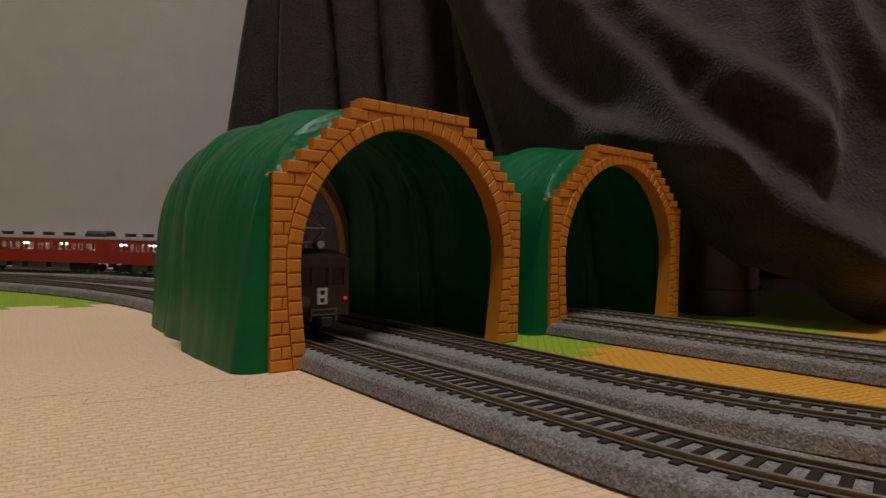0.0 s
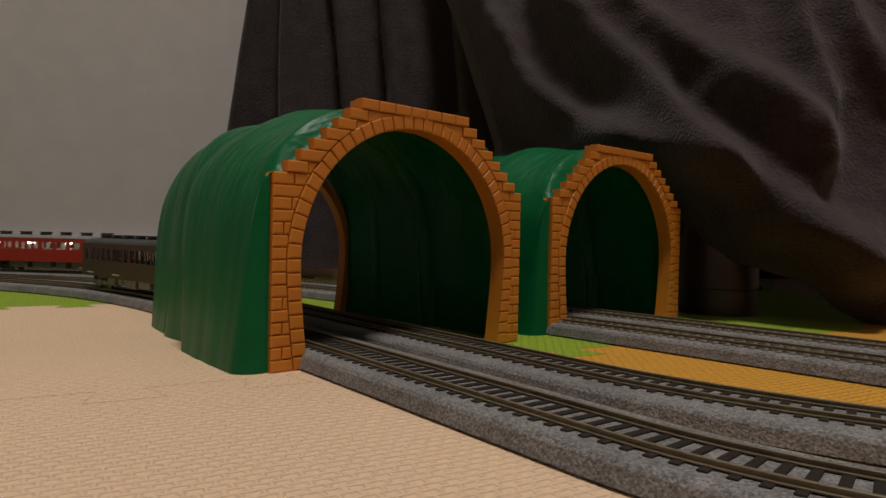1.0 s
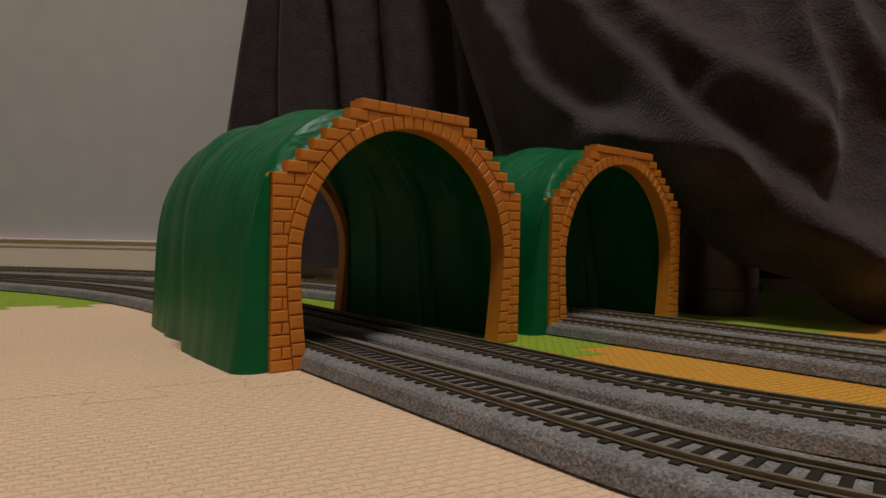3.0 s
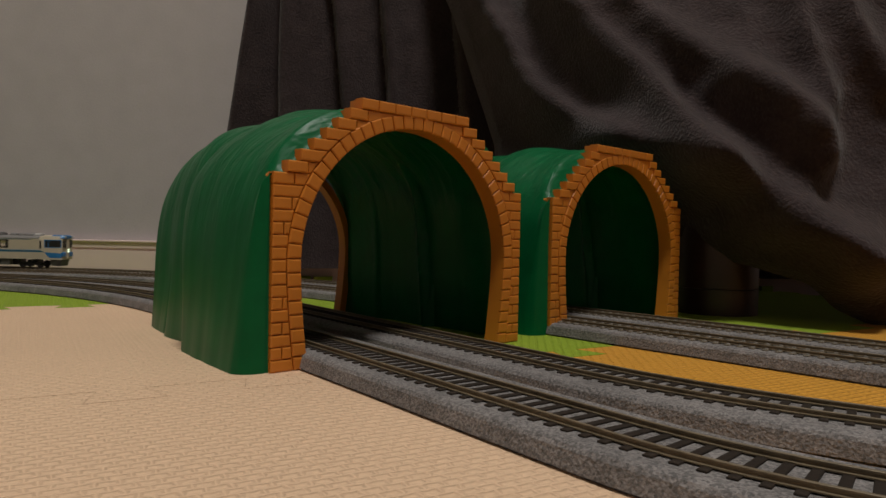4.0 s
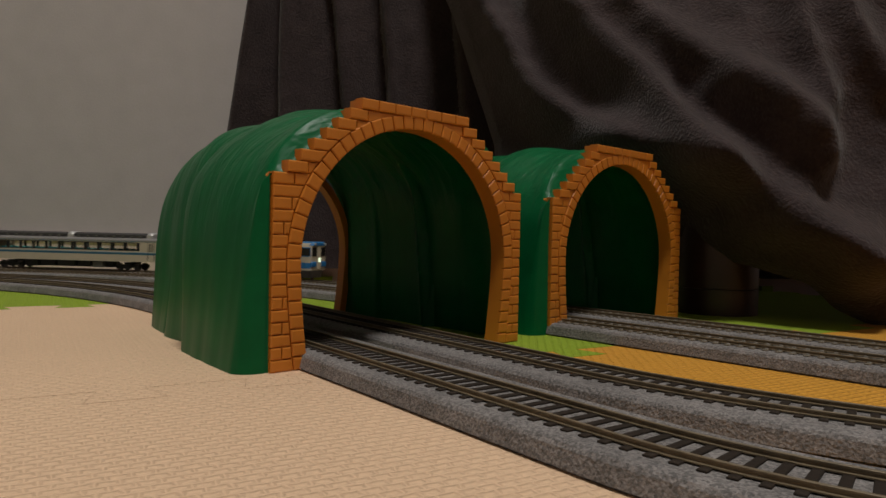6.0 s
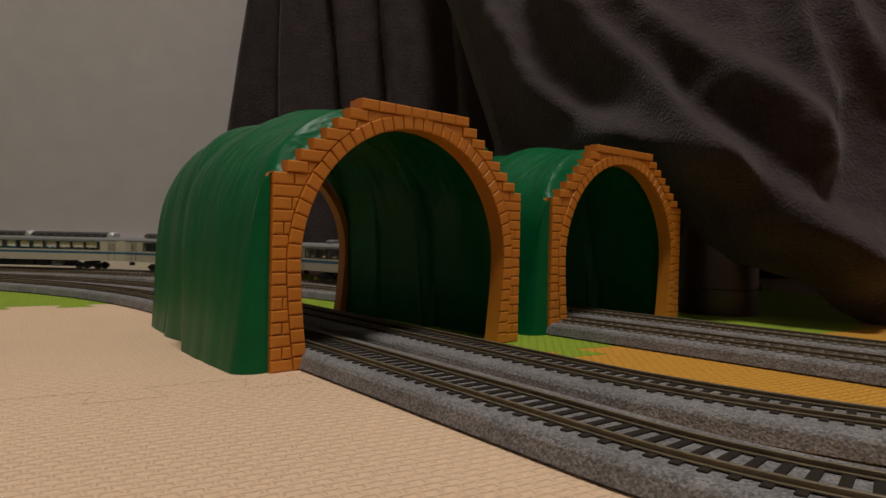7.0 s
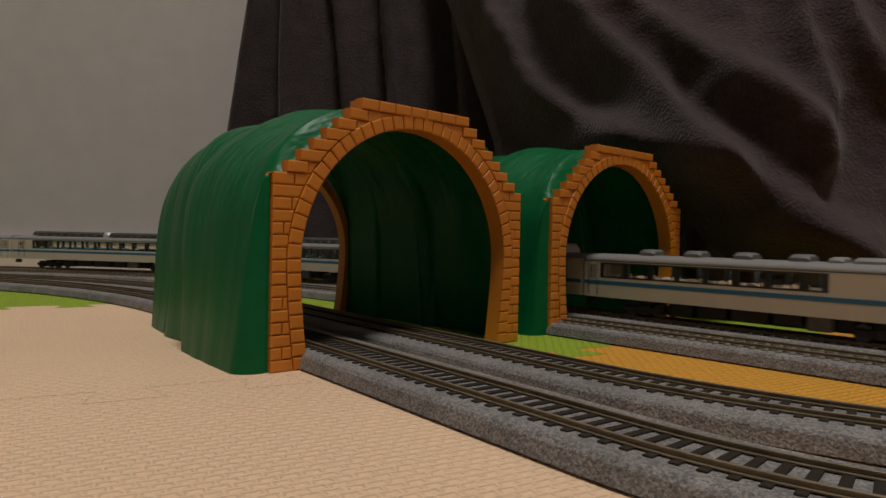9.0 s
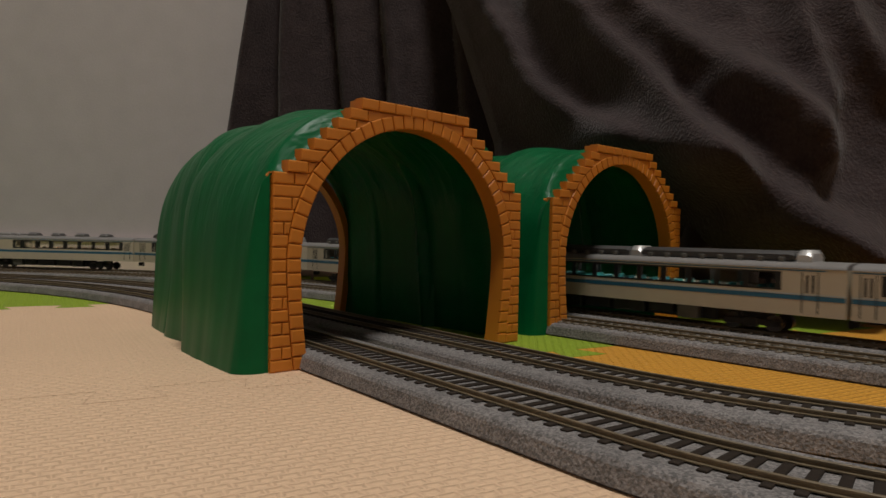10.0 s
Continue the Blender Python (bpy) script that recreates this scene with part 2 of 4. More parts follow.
# ---- tracks ----
# name: start point, heading, straight length, curve radius, bend of the near end
TRACKS = {
    "a": ((30.7, 110.3), 2.220, 219.5, 348.0, 0.0091),
    "b": ((35.0, 163.0), 2.227, 173.5, 381.0, 0.0060),
    "c": ((32.0, 283.5), 2.295, 92.0, 414.0, 0.0),
    "d": ((56.7, 305.3), 2.295, 92.0, 447.0, 0.0),
}
RAIL_TOP = 6.0


def along(track, s, off=0.0):
    """Point in plan at s along a track, shifted sideways, and the heading there."""
    (x, y), th, straight, radius, k = TRACKS[track]
    o, d, n = Vector((x, y)), Vector((math.cos(th), math.sin(th))), Vector((math.sin(th), -math.cos(th)))
    if s < 0 and k:
        lim = min(-s, 110.0)
        a = lim * k
        c, r = o + n / k, 1 / k - off
        p = c - n * r * math.cos(a) - d * r * math.sin(a)
        h2 = Vector((math.cos(th + a), math.sin(th + a)))
        return p + -h2 * (-s - lim), th + a
    if s <= straight:
        return o + n * off + d * s, th
    a = (s - straight) / radius
    c = o + d * straight - n * radius
    return c + n * (radius + off) * math.cos(a) + d * (radius + off) * math.sin(a), th + a


def sweep(bm, track, s0, s1, profile, step=8.0):
    k = int((s1 - s0) / step) + 1
    rings = []
    for i in range(k + 1):
        s = s0 + (s1 - s0) * i / k
        rings.append([(*along(track, s, o)[0], z) for o, z in profile])
    loft(bm, rings)


def tie_mesh(material):
    bm = bmesh.new()
    box(bm, -0.8, 0.8, -7.8, 7.8, 4.1, 4.9, 0.12)
    return mesh_of("tie", bm, material)


def railway_track(track, s0, s1, concrete):
    t = tagged(empty("railway_track"), "model railway track with grey ballast and %s ties" % ("grey" if concrete else "dark brown"), "railway track", "model railway tracks")
    bm = bmesh.new()
    lo, hi = (12.9, 14.6) if track == "a" else (15.2, 12.9) if track == "b" else (12.9, 12.9)
    sweep(bm, track, s0, s1, [(-lo + 1.0, 0.0), (-lo + 0.9, 0.5), (-lo + 0.1, 0.6), (-lo + 0.9, 3.5), (-lo + 1.5, 4.2), (-lo + 2.4, 4.55), (hi - 2.4, 4.55), (hi - 1.5, 4.2), (hi - 0.9, 3.5), (hi - 0.1, 0.6), (hi - 0.9, 0.5), (hi - 1.0, 0.0)], 5.0)
    part("ballast", bm, BALLAST, t, "speckled grey moulded ballast")
    for side in (-1, 1):
        bm = bmesh.new()
        c = side * 5.25
        sweep(bm, track, s0, s1, [(c - 0.7, 4.85), (c - 0.7, 5.05), (c - 0.2, 5.15), (c - 0.2, 5.55), (c - 0.36, 5.65), (c - 0.36, 5.94), (c - 0.28, 6.0),
                                  (c + 0.28, 6.0), (c + 0.36, 5.94), (c + 0.36, 5.65), (c + 0.2, 5.55), (c + 0.2, 5.15), (c + 0.7, 5.05), (c + 0.7, 4.85)], 5.0)
        part("rail", bm, RAIL, t, "weathered brown metal rail")
    me = tie_mesh(TIE_CONCRETE if concrete else TIE_WOOD)
    verts, faces = [], []
    s = s0 + 2
    while s < s1:
        p, h = along(track, s)
        ob = part("tie", me, None, t)
        ob.matrix_basis = pose(p.x * M, p.y * M, 0, 0, 0, math.degrees(h))
        if concrete:
            c, d = math.cos(h), math.sin(h)
            for y in (-6.3, -4.2, 4.2, 6.3):
                k = len(verts)
                for z in (4.85, 5.2):
                    for a, b in ((-0.45, -0.35), (0.45, -0.35), (0.45, 0.35), (-0.45, 0.35)):
                        verts.append(((p.x + c * a - d * (y + b)) * M, (p.y + d * a + c * (y + b)) * M, z * M))
                faces += [(k, k + 3, k + 2, k + 1), (k + 4, k + 5, k + 6, k + 7)] + [(k + i, k + (i + 1) % 4, k + 4 + (i + 1) % 4, k + 4 + i) for i in range(4)]
        s += 3.85
    if concrete:
        cm = bpy.data.meshes.new("rail_clip")
        cm.from_pydata(verts, [], faces)
        cm.materials.append(CLIP)
        tagged(part("rail_clip", cm, None, t, "small pale rail clip"), kind="stuff")
    return t


railway_track("a", -130, 700, False)
railway_track("b", -170, 700, False)
railway_track("c", -330, 720, True)
railway_track("d", -330, 720, True)

# ---- tunnels ----
ROW = 3.26          # brick course
HALF = 48.0         # half width of the portal
PEAK = 21.2
ARCH_R, ARCH_Z = 39.5, 28.7
RING = 4.2
STEPS = 7
SWAY = 4.5          # the rear end lies a little to one side


def opening_half(z, extra=0.0):
    """Half width of the arched opening at height z; extra widens it by the ring's thickness."""
    r = ARCH_R + extra
    if z >= ARCH_Z:
        q = r * r - (z - ARCH_Z) ** 2
        return math.sqrt(q) if q > 0 else 0.0
    return r - 2.6 * (1 - z / ARCH_Z) ** 1.6


def row_half(i):
    return HALF if i < 16 else HALF - (i - 15) * (HALF - PEAK) / STEPS


def brick_bm(quad, y0, y1, bev=0.42):
    """A moulded brick from four corners in the portal's plane (s, z): a rounded cushion from the joint's depth y1 up to y0."""
    bm = bmesh.new()
    c = sum((Vector(q) for q in quad), Vector((0, 0))) / 4
    rings = []
    for inset, y in ((0.0, y1), (0.12 * bev, y0 + 0.75 * bev), (0.45 * bev, y0 + 0.25 * bev), (1.15 * bev, y0)):
        ring = []
        for k in range(4):
            p, a, b = Vector(quad[k]), Vector(quad[k - 1]), Vector(quad[(k + 1) % 4])
            ring.append(p + ((a - p).normalized() + (b - p).normalized()) * inset)
        rings.append([(q.x, y, q.y) for q in ring])
    loft(bm, rings)
    return bm


def arch_path(extra, n=48):
    pts = [(-opening_half(z, extra), z) for z in np.linspace(0, ARCH_Z, 9)[:-1]]
    r = ARCH_R + extra
    pts += [(-r * math.cos(a), ARCH_Z + r * math.sin(a)) for a in np.linspace(0, math.pi, n)]
    pts += [(opening_half(z, extra), z) for z in np.linspace(ARCH_Z, 0, 9)[1:]]
    return pts


def portal_back(y0, y1, inset):
    """The slab behind the bricks: stepped outline less the opening."""
    bm = bmesh.new()
    outer = [(-HALF + inset, 0)]
    for i in range(16, 16 + STEPS + 1):
        outer += [(-row_half(i - 1) + inset, i * ROW - inset), (-row_half(i) + inset, i * ROW - inset)] if i < 16 + STEPS else [(-row_half(i - 1) + inset, i * ROW - inset)]
    outer = outer + [(-s, z) for s, z in outer[::-1]]
    inner = arch_path(0.0)
    # bridge outline and arch by matching points at equal fractions of the way round
    def resample(pts, k):
        v = [Vector(p) for p in pts]
        d = [0.0]
        for a, b in zip(v, v[1:]):
            d.append(d[-1] + (b - a).length)
        return [tuple(Vector((np.interp(t, d, [p.x for p in v]), np.interp(t, d, [p.y for p in v])))) for t in np.linspace(0, d[-1], k)]
    o, n = resample(outer, 240), resample(inner, 240)
    rings = []
    for a, b in zip(o, n):
        rings.append([(a[0], y0, a[1]), (b[0], y0, b[1]), (b[0], y1, b[1]), (a[0], y1, a[1])])
    loft(bm, rings)
    return bm


def portal_bricks(parent):
    rnd = random.Random(4)
    gap = 0.07
    for i in range(16 + STEPS):
        z0, z1 = i * ROW + gap, (i + 1) * ROW - gap
        out = row_half(i)
        for side in (-1, 1):
            if z0 > ARCH_Z + ARCH_R + RING - 0.8:
                if side == 1:
                    continue
                cuts = np.linspace(-out, out, 8)
                for a, b in zip(cuts, cuts[1:]):
                    part("brick", brick_bm([(a + gap, z0), (b - gap, z0), (b - gap, z1), (a + gap, z1)], -1.1, 2.5), ORANGE, parent)
                continue
            in0, in1 = opening_half(z0, RING) + gap, opening_half(z1, RING) + gap
            mid = (in0 + in1) / 2
            span = out - mid
            if span < 0.8:
                continue
            # stepped courses begin with a proud block; the legs alternate one long brick with a long and a short one
            if i >= 15:
                edges = [0.0] + [e for e in (6.2, 13.0, 20.0) if e < span - 1.4]
            elif i % 2:
                edges = [0.0] + [e for e in (3.3 if span < 7.0 else 5.6, 12.0) if e < span - 1.2]
            else:
                edges = [0.0] + [e for e in (8.6,) if e < span - 1.2]
            edges.append(None)
            for a, b in zip(edges, edges[1:]):
                x0 = out - a - gap
                lo0, lo1 = (in0, in1) if b is None else (out - b + gap,) * 2
                lo0, lo1 = min(lo0, x0 - 0.4), min(lo1, x0 - 0.4)
                q = [(side * x0, z0), (side * lo0, z0), (side * lo1, z1), (side * x0, z1)]
                proud = 0.4 if i >= 16 and a == 0.0 else 0.0
                part("brick", brick_bm(q, -0.55 - proud + rnd.uniform(-0.06, 0.06), 2.5), ORANGE, parent)
    # ring of wedge bricks
    ins, outs = arch_path(0.0, 60), arch_path(RING, 60)
    d = [0.0]
    for a, b in zip(ins, ins[1:]):
        d.append(d[-1] + (Vector(b) - Vector(a)).length)
    count = 49
    f = lambda pts, t: (float(np.interp(t, d, [p[0] for p in pts])), float(np.interp(t, d, [p[1] for p in pts])))
    for k in range(count):
        t0, t1 = d[-1] * k / count + gap, d[-1] * (k + 1) / count - gap
        q = [f(ins, t0), f(outs, t0), f(outs, t1), f(ins, t1)]
        part("wedge_brick", brick_bm(q, -0.85, 5.0, 0.46), ORANGE, parent)


def hill_profile(v, inner=False):
    """Cross section of the green hill at depth v behind the portal, from one foot to the other."""
    pts = []
    n = 120
    f = math.sqrt(1 - (1 - min(1.0, max(0.0, (v - 0.5) / 5.5))) ** 2)
    left = float(np.interp(v, [0, 8, 46, 60, 80, 105], [54.5, 54.0, 52.0, 50.2, 47.8, 43.4]))
    right = float(np.interp(v, [0, 20, 105], [50.5, 51.0, 44.0]))
    ridge = float(np.interp(v, [0, 6, 25, 60, 90, 105], [74.0, 75.3, 76.3, 77.6, 77.0, 75.0])) + 0.5 * math.sin(v * 0.2)
    for i in range(n + 1):
        a = math.pi * i / n
        c, s = -math.cos(a), math.sin(a)
        w = (47.5 + (left - 47.5) * f) if c < 0 else (46.5 + (right - 46.5) * f)
        x = math.copysign(abs(c) ** 0.72, c) * w
        z = max(0.0, 1 - (abs(x) / w) ** 2) ** 0.2 * ridge if 0 < i < n else 0.0
        if 0 < i < n:
            edge = min(ridge * max(0.0, 1 - (abs(x) / w) ** 2) ** 0.05, float(np.interp(abs(x), [0, 21.2, 44.2, 46.0, 48.5], [74.2, 71.6, 52.3, 51.9, 51.6])))
            q = min(1.0, max(0.0, (v - 0.5) / 5.0))
            z = edge + (z - edge) * q * q * (3 - 2 * q)
        low = min(1.0, max(0.0, (70.0 - z) / 20.0))
        # overlapping lobes: each ends in a crease that runs down the side
        fold = 0.0
        for v0, drop, lean in ((49.0, 6.0, 0.05), (79.0, 1.4, -0.04)):
            d = v - v0 - lean * (z - 30) - 1.5 * math.sin(z * 0.07 + v0)
            fold += drop * (0.4 * math.exp(-(d / 12.0) ** 2) if d < 0 else -0.6 * math.exp(-d / 16.0) + 1.0 * math.exp(-d / 0.7) - 0.5 * math.exp(-((d - 2.2) / 1.4) ** 2))
        fold *= low if c < 0 else 0.5 * low
        k = noise.noise(Vector((v * 0.035, x * 0.03, z * 0.015 + 3.1))) * 2.8
        k += noise.noise(Vector((v * 0.12 + 9, x * 0.05, z * 0.02))) * 0.5
        k += noise.noise(Vector((v * 0.3, x * 0.05, z * 0.02 + 7.0))) * 0.1
        top = min(1.0, max(0.0, (z - 45.0) / 20.0))
        k += top * noise.noise(Vector((v * 0.24 + 5, x * 0.07, 2.0))) * 0.7
        g = (k + fold) * f
        flare = 1.0 * f * max(0.0, 1 - z / 22.0) ** 2
        if 0 < i < n:
            x += c * (g + flare)
            z += s * g * 0.8 * min(1.0, z / 30.0)
        else:
            x += c * (g + flare)
        if inner:
            x, z = x * 0.955, z - 2.0 * s
        pts.append((x + SWAY * v / 107.0, max(0.0, z) if 0 < i < n else 0.0))
    return pts


def along_slope(ob, across):
    """A UV map whose u runs along the tunnel and whose v runs down the slope, in centimetres."""
    me = ob.data
    co = [v.co for v in me.vertices]
    run = []
    for i, p in enumerate(co):
        run.append(0.0 if i % across == 0 else run[-1] + (p - co[i - 1]).length)
    uv = me.uv_layers.new(name="slope")
    for loop in me.loops:
        uv.data[loop.index].uv = (co[loop.vertex_index].y * 100, run[loop.vertex_index] * 100)


def tunnel():
    t = tagged(empty("toy_tunnel"), "green plastic toy tunnel with an orange brick portal", "toy tunnel", "toy tunnels")
    bm = bmesh.new()
    depth = [0.6 + (105 - 0.6) * i / 120 for i in range(121)]
    depth = sorted(set(depth + [1.5, 2.5, 3.5, 5.0]))
    outer = [[(x, v, z) for x, z in hill_profile(v)] for v in depth]
    loft(bm, outer, closed=False)
    vs = [[(x, v, z) for x, z in hill_profile(v, True)] for v in depth]
    loft(bm, vs, closed=False)
    along_slope(part("hill", bm, GREEN, t, "glossy green moulded plastic hill", smooth=True), 121)
    front = part("portal", portal_back(0.3, 5.4, 0.3), ORANGE, t, "orange plastic brick portal")
    bm = bmesh.new()
    k = 1.0
    rings = [[(a[0] * k + SWAY, 101, a[1]), (b[0] * k + SWAY, 101, b[1]), (b[0] * k + SWAY, 106, b[1]), (a[0] * k + SWAY, 106, a[1])] for a, b in zip(arch_path(-0.5), arch_path(2.6))]
    loft(bm, rings)
    part("rear_portal", bm, ORANGE, t, "orange plastic rim of the rear opening", smooth=True)
    portal_bricks(front)
    return t


tun = tunnel()
tun.matrix_basis = pose(-8.6 * M, 206.2 * M, 0, 0, 0, math.degrees(0.741))
copy_thing(tun, pose(76.0 * M, 287.8 * M, 0, 0, 0, math.degrees(0.741)))

# ---- fleece blanket hung behind the tunnels, and the leg under it ----
def drape_plane(x, z):
    """Depth of the slack front drape before its folds: it slants across the corner and leans back."""
    return np.interp(x, [-60, 22, 150, 200, 260, 700], [518, 440, 318, 300, 286, 262]) + 0.22 * z


CRESTS = [  # plan x and height along each crest, reach above and below it, push towards the room, roundness
    ([(7.8, 223.4), (17.4, 203.2), (27.5, 179.8), (38.3, 154.5), (52, 127.3), (70.6, 106.2), (87.4, 91), (100.1, 82.8)], 13, 12, 36, 3),
    ([(53.4, 202.9), (66.7, 176.2), (80.2, 151.7), (96.1, 130.9), (105.6, 110.7), (112.9, 90.2), (122.9, 76.4), (131, 68.7), (139.7, 62)], 14, 14, 42, 3),
    ([(80.2, 195.1), (98.4, 167.8), (110.2, 152), (120.9, 137.5), (133.8, 123.6), (144.4, 112.8), (155.4, 103.5), (165.4, 93.3), (172.1, 81.8), (177.5, 69.1)], 16, 12, 32, 3),
    ([(75, 90), (105.1, 79.5), (117.4, 74.4), (130.1, 67.4), (140.5, 60.8), (150.2, 54.1), (161.4, 43.5), (170.7, 35), (180.6, 26.7), (193.4, 17.8)], 17, 12, 36, 4),
    ([(136.3, 43.3), (147.8, 42.9), (160.6, 41.8), (173, 36.4), (183, 27.6), (194, 22.3), (204.4, 16.2)], 12, 8, 10, 3),
    ([(166.2, 180.9), (169.7, 156.2), (172, 138.6), (175.4, 117.4), (178.8, 101)], 11, 6, 11, 2),
    ([(187.7, 177.4), (190.9, 153.4), (192.8, 136.3), (201, 121.4), (206.2, 110.3)], 13, 7, 12, 2),
    ([(132.6, 112.6), (140.4, 103.8), (149.6, 92.4), (160.3, 82.3), (168.4, 71.3)], 11, 9, 12, 3),
]
HEM = [(72.3, 68.3), (111, 40.5), (133.4, 30.0), (150.6, 24.5), (166.7, 18.7), (181.6, 7.2), (196.5, 0.2), (215, 0.6), (700, 0.6)]


def hem(x):
    """Height of the blanket's lower edge."""
    return np.maximum(0.6, np.interp(x, *zip(*HEM)))


def smooth01(t):
    t = np.clip(t, 0.0, 1.0)
    return t * t * (3 - 2 * t)


def drape_depth(x, z):
    """Depth over a grid of places: folds fall gently back above each crest and tuck in sharply below it."""
    y = drape_plane(x, z)
    lie, cross = 0.75 * x - 0.66 * z, 0.66 * x + 0.75 * z
    for pts, above, below, push, r in CRESTS:
        a = [0.75 * p - 0.66 * q for p, q in pts]
        c = [0.66 * p + 0.75 * q for p, q in pts]
        d = cross - sum(np.interp(lie + k, a, c) for k in (-8, -4, 0, 4, 8)) / 5
        e = np.sqrt(d * d + r * r) - r
        length = a[-1] - a[0]
        fade = smooth01((lie - a[0] + 14) / (0.12 * length + 8)) * smooth01((a[-1] + 10 - lie) / (0.25 * length))
        y = y - push * fade * np.where(d > 0, np.exp(-(e / above) ** 1.2), np.exp(-(e / below) ** 1.4))
    small = [[4.0 * noise.noise(Vector((0.009 * x1 - 0.008 * z1, 0.033 * x1 + 0.037 * z1, 7.0))) + 2.4 * noise.noise(Vector((x1 * 0.03, z1 * 0.03, 1.0)))
              + 0.9 * noise.noise(Vector((x1 * 0.11, z1 * 0.11, 5.0))) for x1, z1 in zip(xr, zr)] for xr, zr in zip(x, z)]
    return y + np.array(small)


PLEATS = [(-192.0, 0.17), (-140.0, 0.0), (-80.0, -0.12), (-46.0, -0.07), (18.0, -0.1), (70.0, 0.05), (130.0, 0.0), (190.0, 0.05), (260.0, 0.0), (340.0, 0.0), (430.0, 0.0), (520.0, 0.0)]


def pleat_depth(x, z):
    """Hanging folds: each comes forward at its edge and falls back slowly until the next one laps over it."""
    y = 574.0
    for k, (x0, lean) in enumerate(PLEATS[:-1]):
        a = x0 + lean * (z - 80) + 2.0 * noise.noise(Vector((z * 0.015, k * 3.7, 1.0)))
        x1, lean1 = PLEATS[k + 1]
        b = x1 + lean1 * (z - 80)
        if a <= x < b:
            t = (x - a) / (b - a)
            rise = min(1.0, (x - a) / 9.0)
            y -= (24.0 + 5.0 * (k % 2)) * math.sqrt(max(0.0, 1 - (1 - rise) ** 2)) * (1 - t) ** 1.3
    y += 2.2 * math.sin(x * 0.12 + 0.6 * math.sin(z * 0.02)) + 2.4 * noise.noise(Vector((x * 0.045, z * 0.014, 2.0)))
    return y


def blanket():
    t = tagged(empty("blanket"), "dark brown-grey fleece blanket hanging in folds", "blanket")
    # slack front drape; its far edge turns back in a soft roll
    bm = bmesh.new()
    u, w = np.meshgrid(np.linspace(0, 1, 260), np.linspace(0, 1, 230))
    x = 34.4 + 480 * u ** 1.35
    z = hem(x) + (300 - hem(x)) * w
    x = x - 0.302 * np.maximum(0, z - 100.6) * np.maximum(0, 1 - u * 2.5)
    y = drape_depth(x, z) + 26 * np.maximum(0, 1 - u / 0.02) ** 2 + 7 * np.maximum(0, 1 - w / 0.02) ** 2
    rings = [list(zip(xr, yr, zr)) for xr, yr, zr in zip(x, y, z)]
    loft(bm, rings, closed=False)
    part("front_drape", bm, FLEECE, t, smooth=True)
    # hanging part beside the wall
    bm = bmesh.new()
    rings = []
    for j in range(60):
        z = 8 + 292 * j / 59
        ring = []
        for i in range(520):
            # past x 40 the cloth is added, dark backing for shade under the hem
            xh = -190 + 0.115 * (z - 80) + (500 + 190 - 0.115 * (z - 80)) * i / 519
            ring.append((xh, pleat_depth(xh, z) + 22 * max(0.0, 1 - i / 9.0) ** 2, z))
        rings.append(ring)
    loft(bm, rings, closed=False)
    part("hanging_drape", bm, FLEECE, t, smooth=True)
    # unseen top, added back to the wall to keep light out below
    bm = bmesh.new()
    loft(bm, [[(px, py + (596 - py) * k, 300 + 5 * math.sin(math.pi * k)) for px, py in zip(x[-1], y[-1])] for k in np.linspace(0, 1, 8)], closed=False)
    part("top_fold", bm, FLEECE, t, smooth=True)
    return t


blanket()

leg = tagged(empty("table_leg"), "dark brown lacquered round table leg under the blanket", "table leg")
bm = bmesh.new()
cyl(bm, (143, 354, -10), (143, 354, 13), 20.2, 20.4, 40)
part("foot", bm, LEG, leg, smooth=True)
bm = bmesh.new()
cyl(bm, (143, 354, 13.4), (143, 354, 60), 20.4, 20.6, 40)
part("post", bm, LEG, leg, smooth=True)


# ---- rolling stock ----
def roof_ring(x, half, z0, z1, n=14):
    pts = [(x, half * math.cos(a), z0 + (z1 - z0) * math.sin(a) ** 0.8) for a in np.linspace(0, math.pi, n)]
    return pts


def bogie(parent, x, material):
    bg = empty("bogie")
    bg.parent = parent
    bg.matrix_basis = pose(x * M, 0, 0)
    bm = bmesh.new()
    for y in (-6.9, 6.9):
        box(bm, -9.5, 9.5, y - 0.5, y + 0.5, 2.2, 4.4, 0.2)
        for dx in (-7, 7):
            box(bm, dx - 1.5, dx + 1.5, y - 0.8, y + 0.8, 2.0, 4.2, 0.2)
        box(bm, -2.5, 2.5, y - 0.9, y + 0.9, 1.4, 5.0, 0.3)
    box(bm, -3, 3, -6.5, 6.5, 3.0, 6.5)
    part("bogie_frame", bm, material, bg)
    for dx in (-7, 7):
        bm = bmesh.new()
        cyl(bm, (dx, -5.6, 3.0), (dx, -4.3, 3.0), 3.0, 2.95, 20)
        cyl(bm, (dx, 4.3, 3.0), (dx, 5.6, 3.0), 2.95, 3.0, 20)
        cyl(bm, (dx, -5, 3.0), (dx, 5, 3.0), 0.6, 0.6, 8)
        part("wheelset", bm, WHEEL, bg, smooth=True)


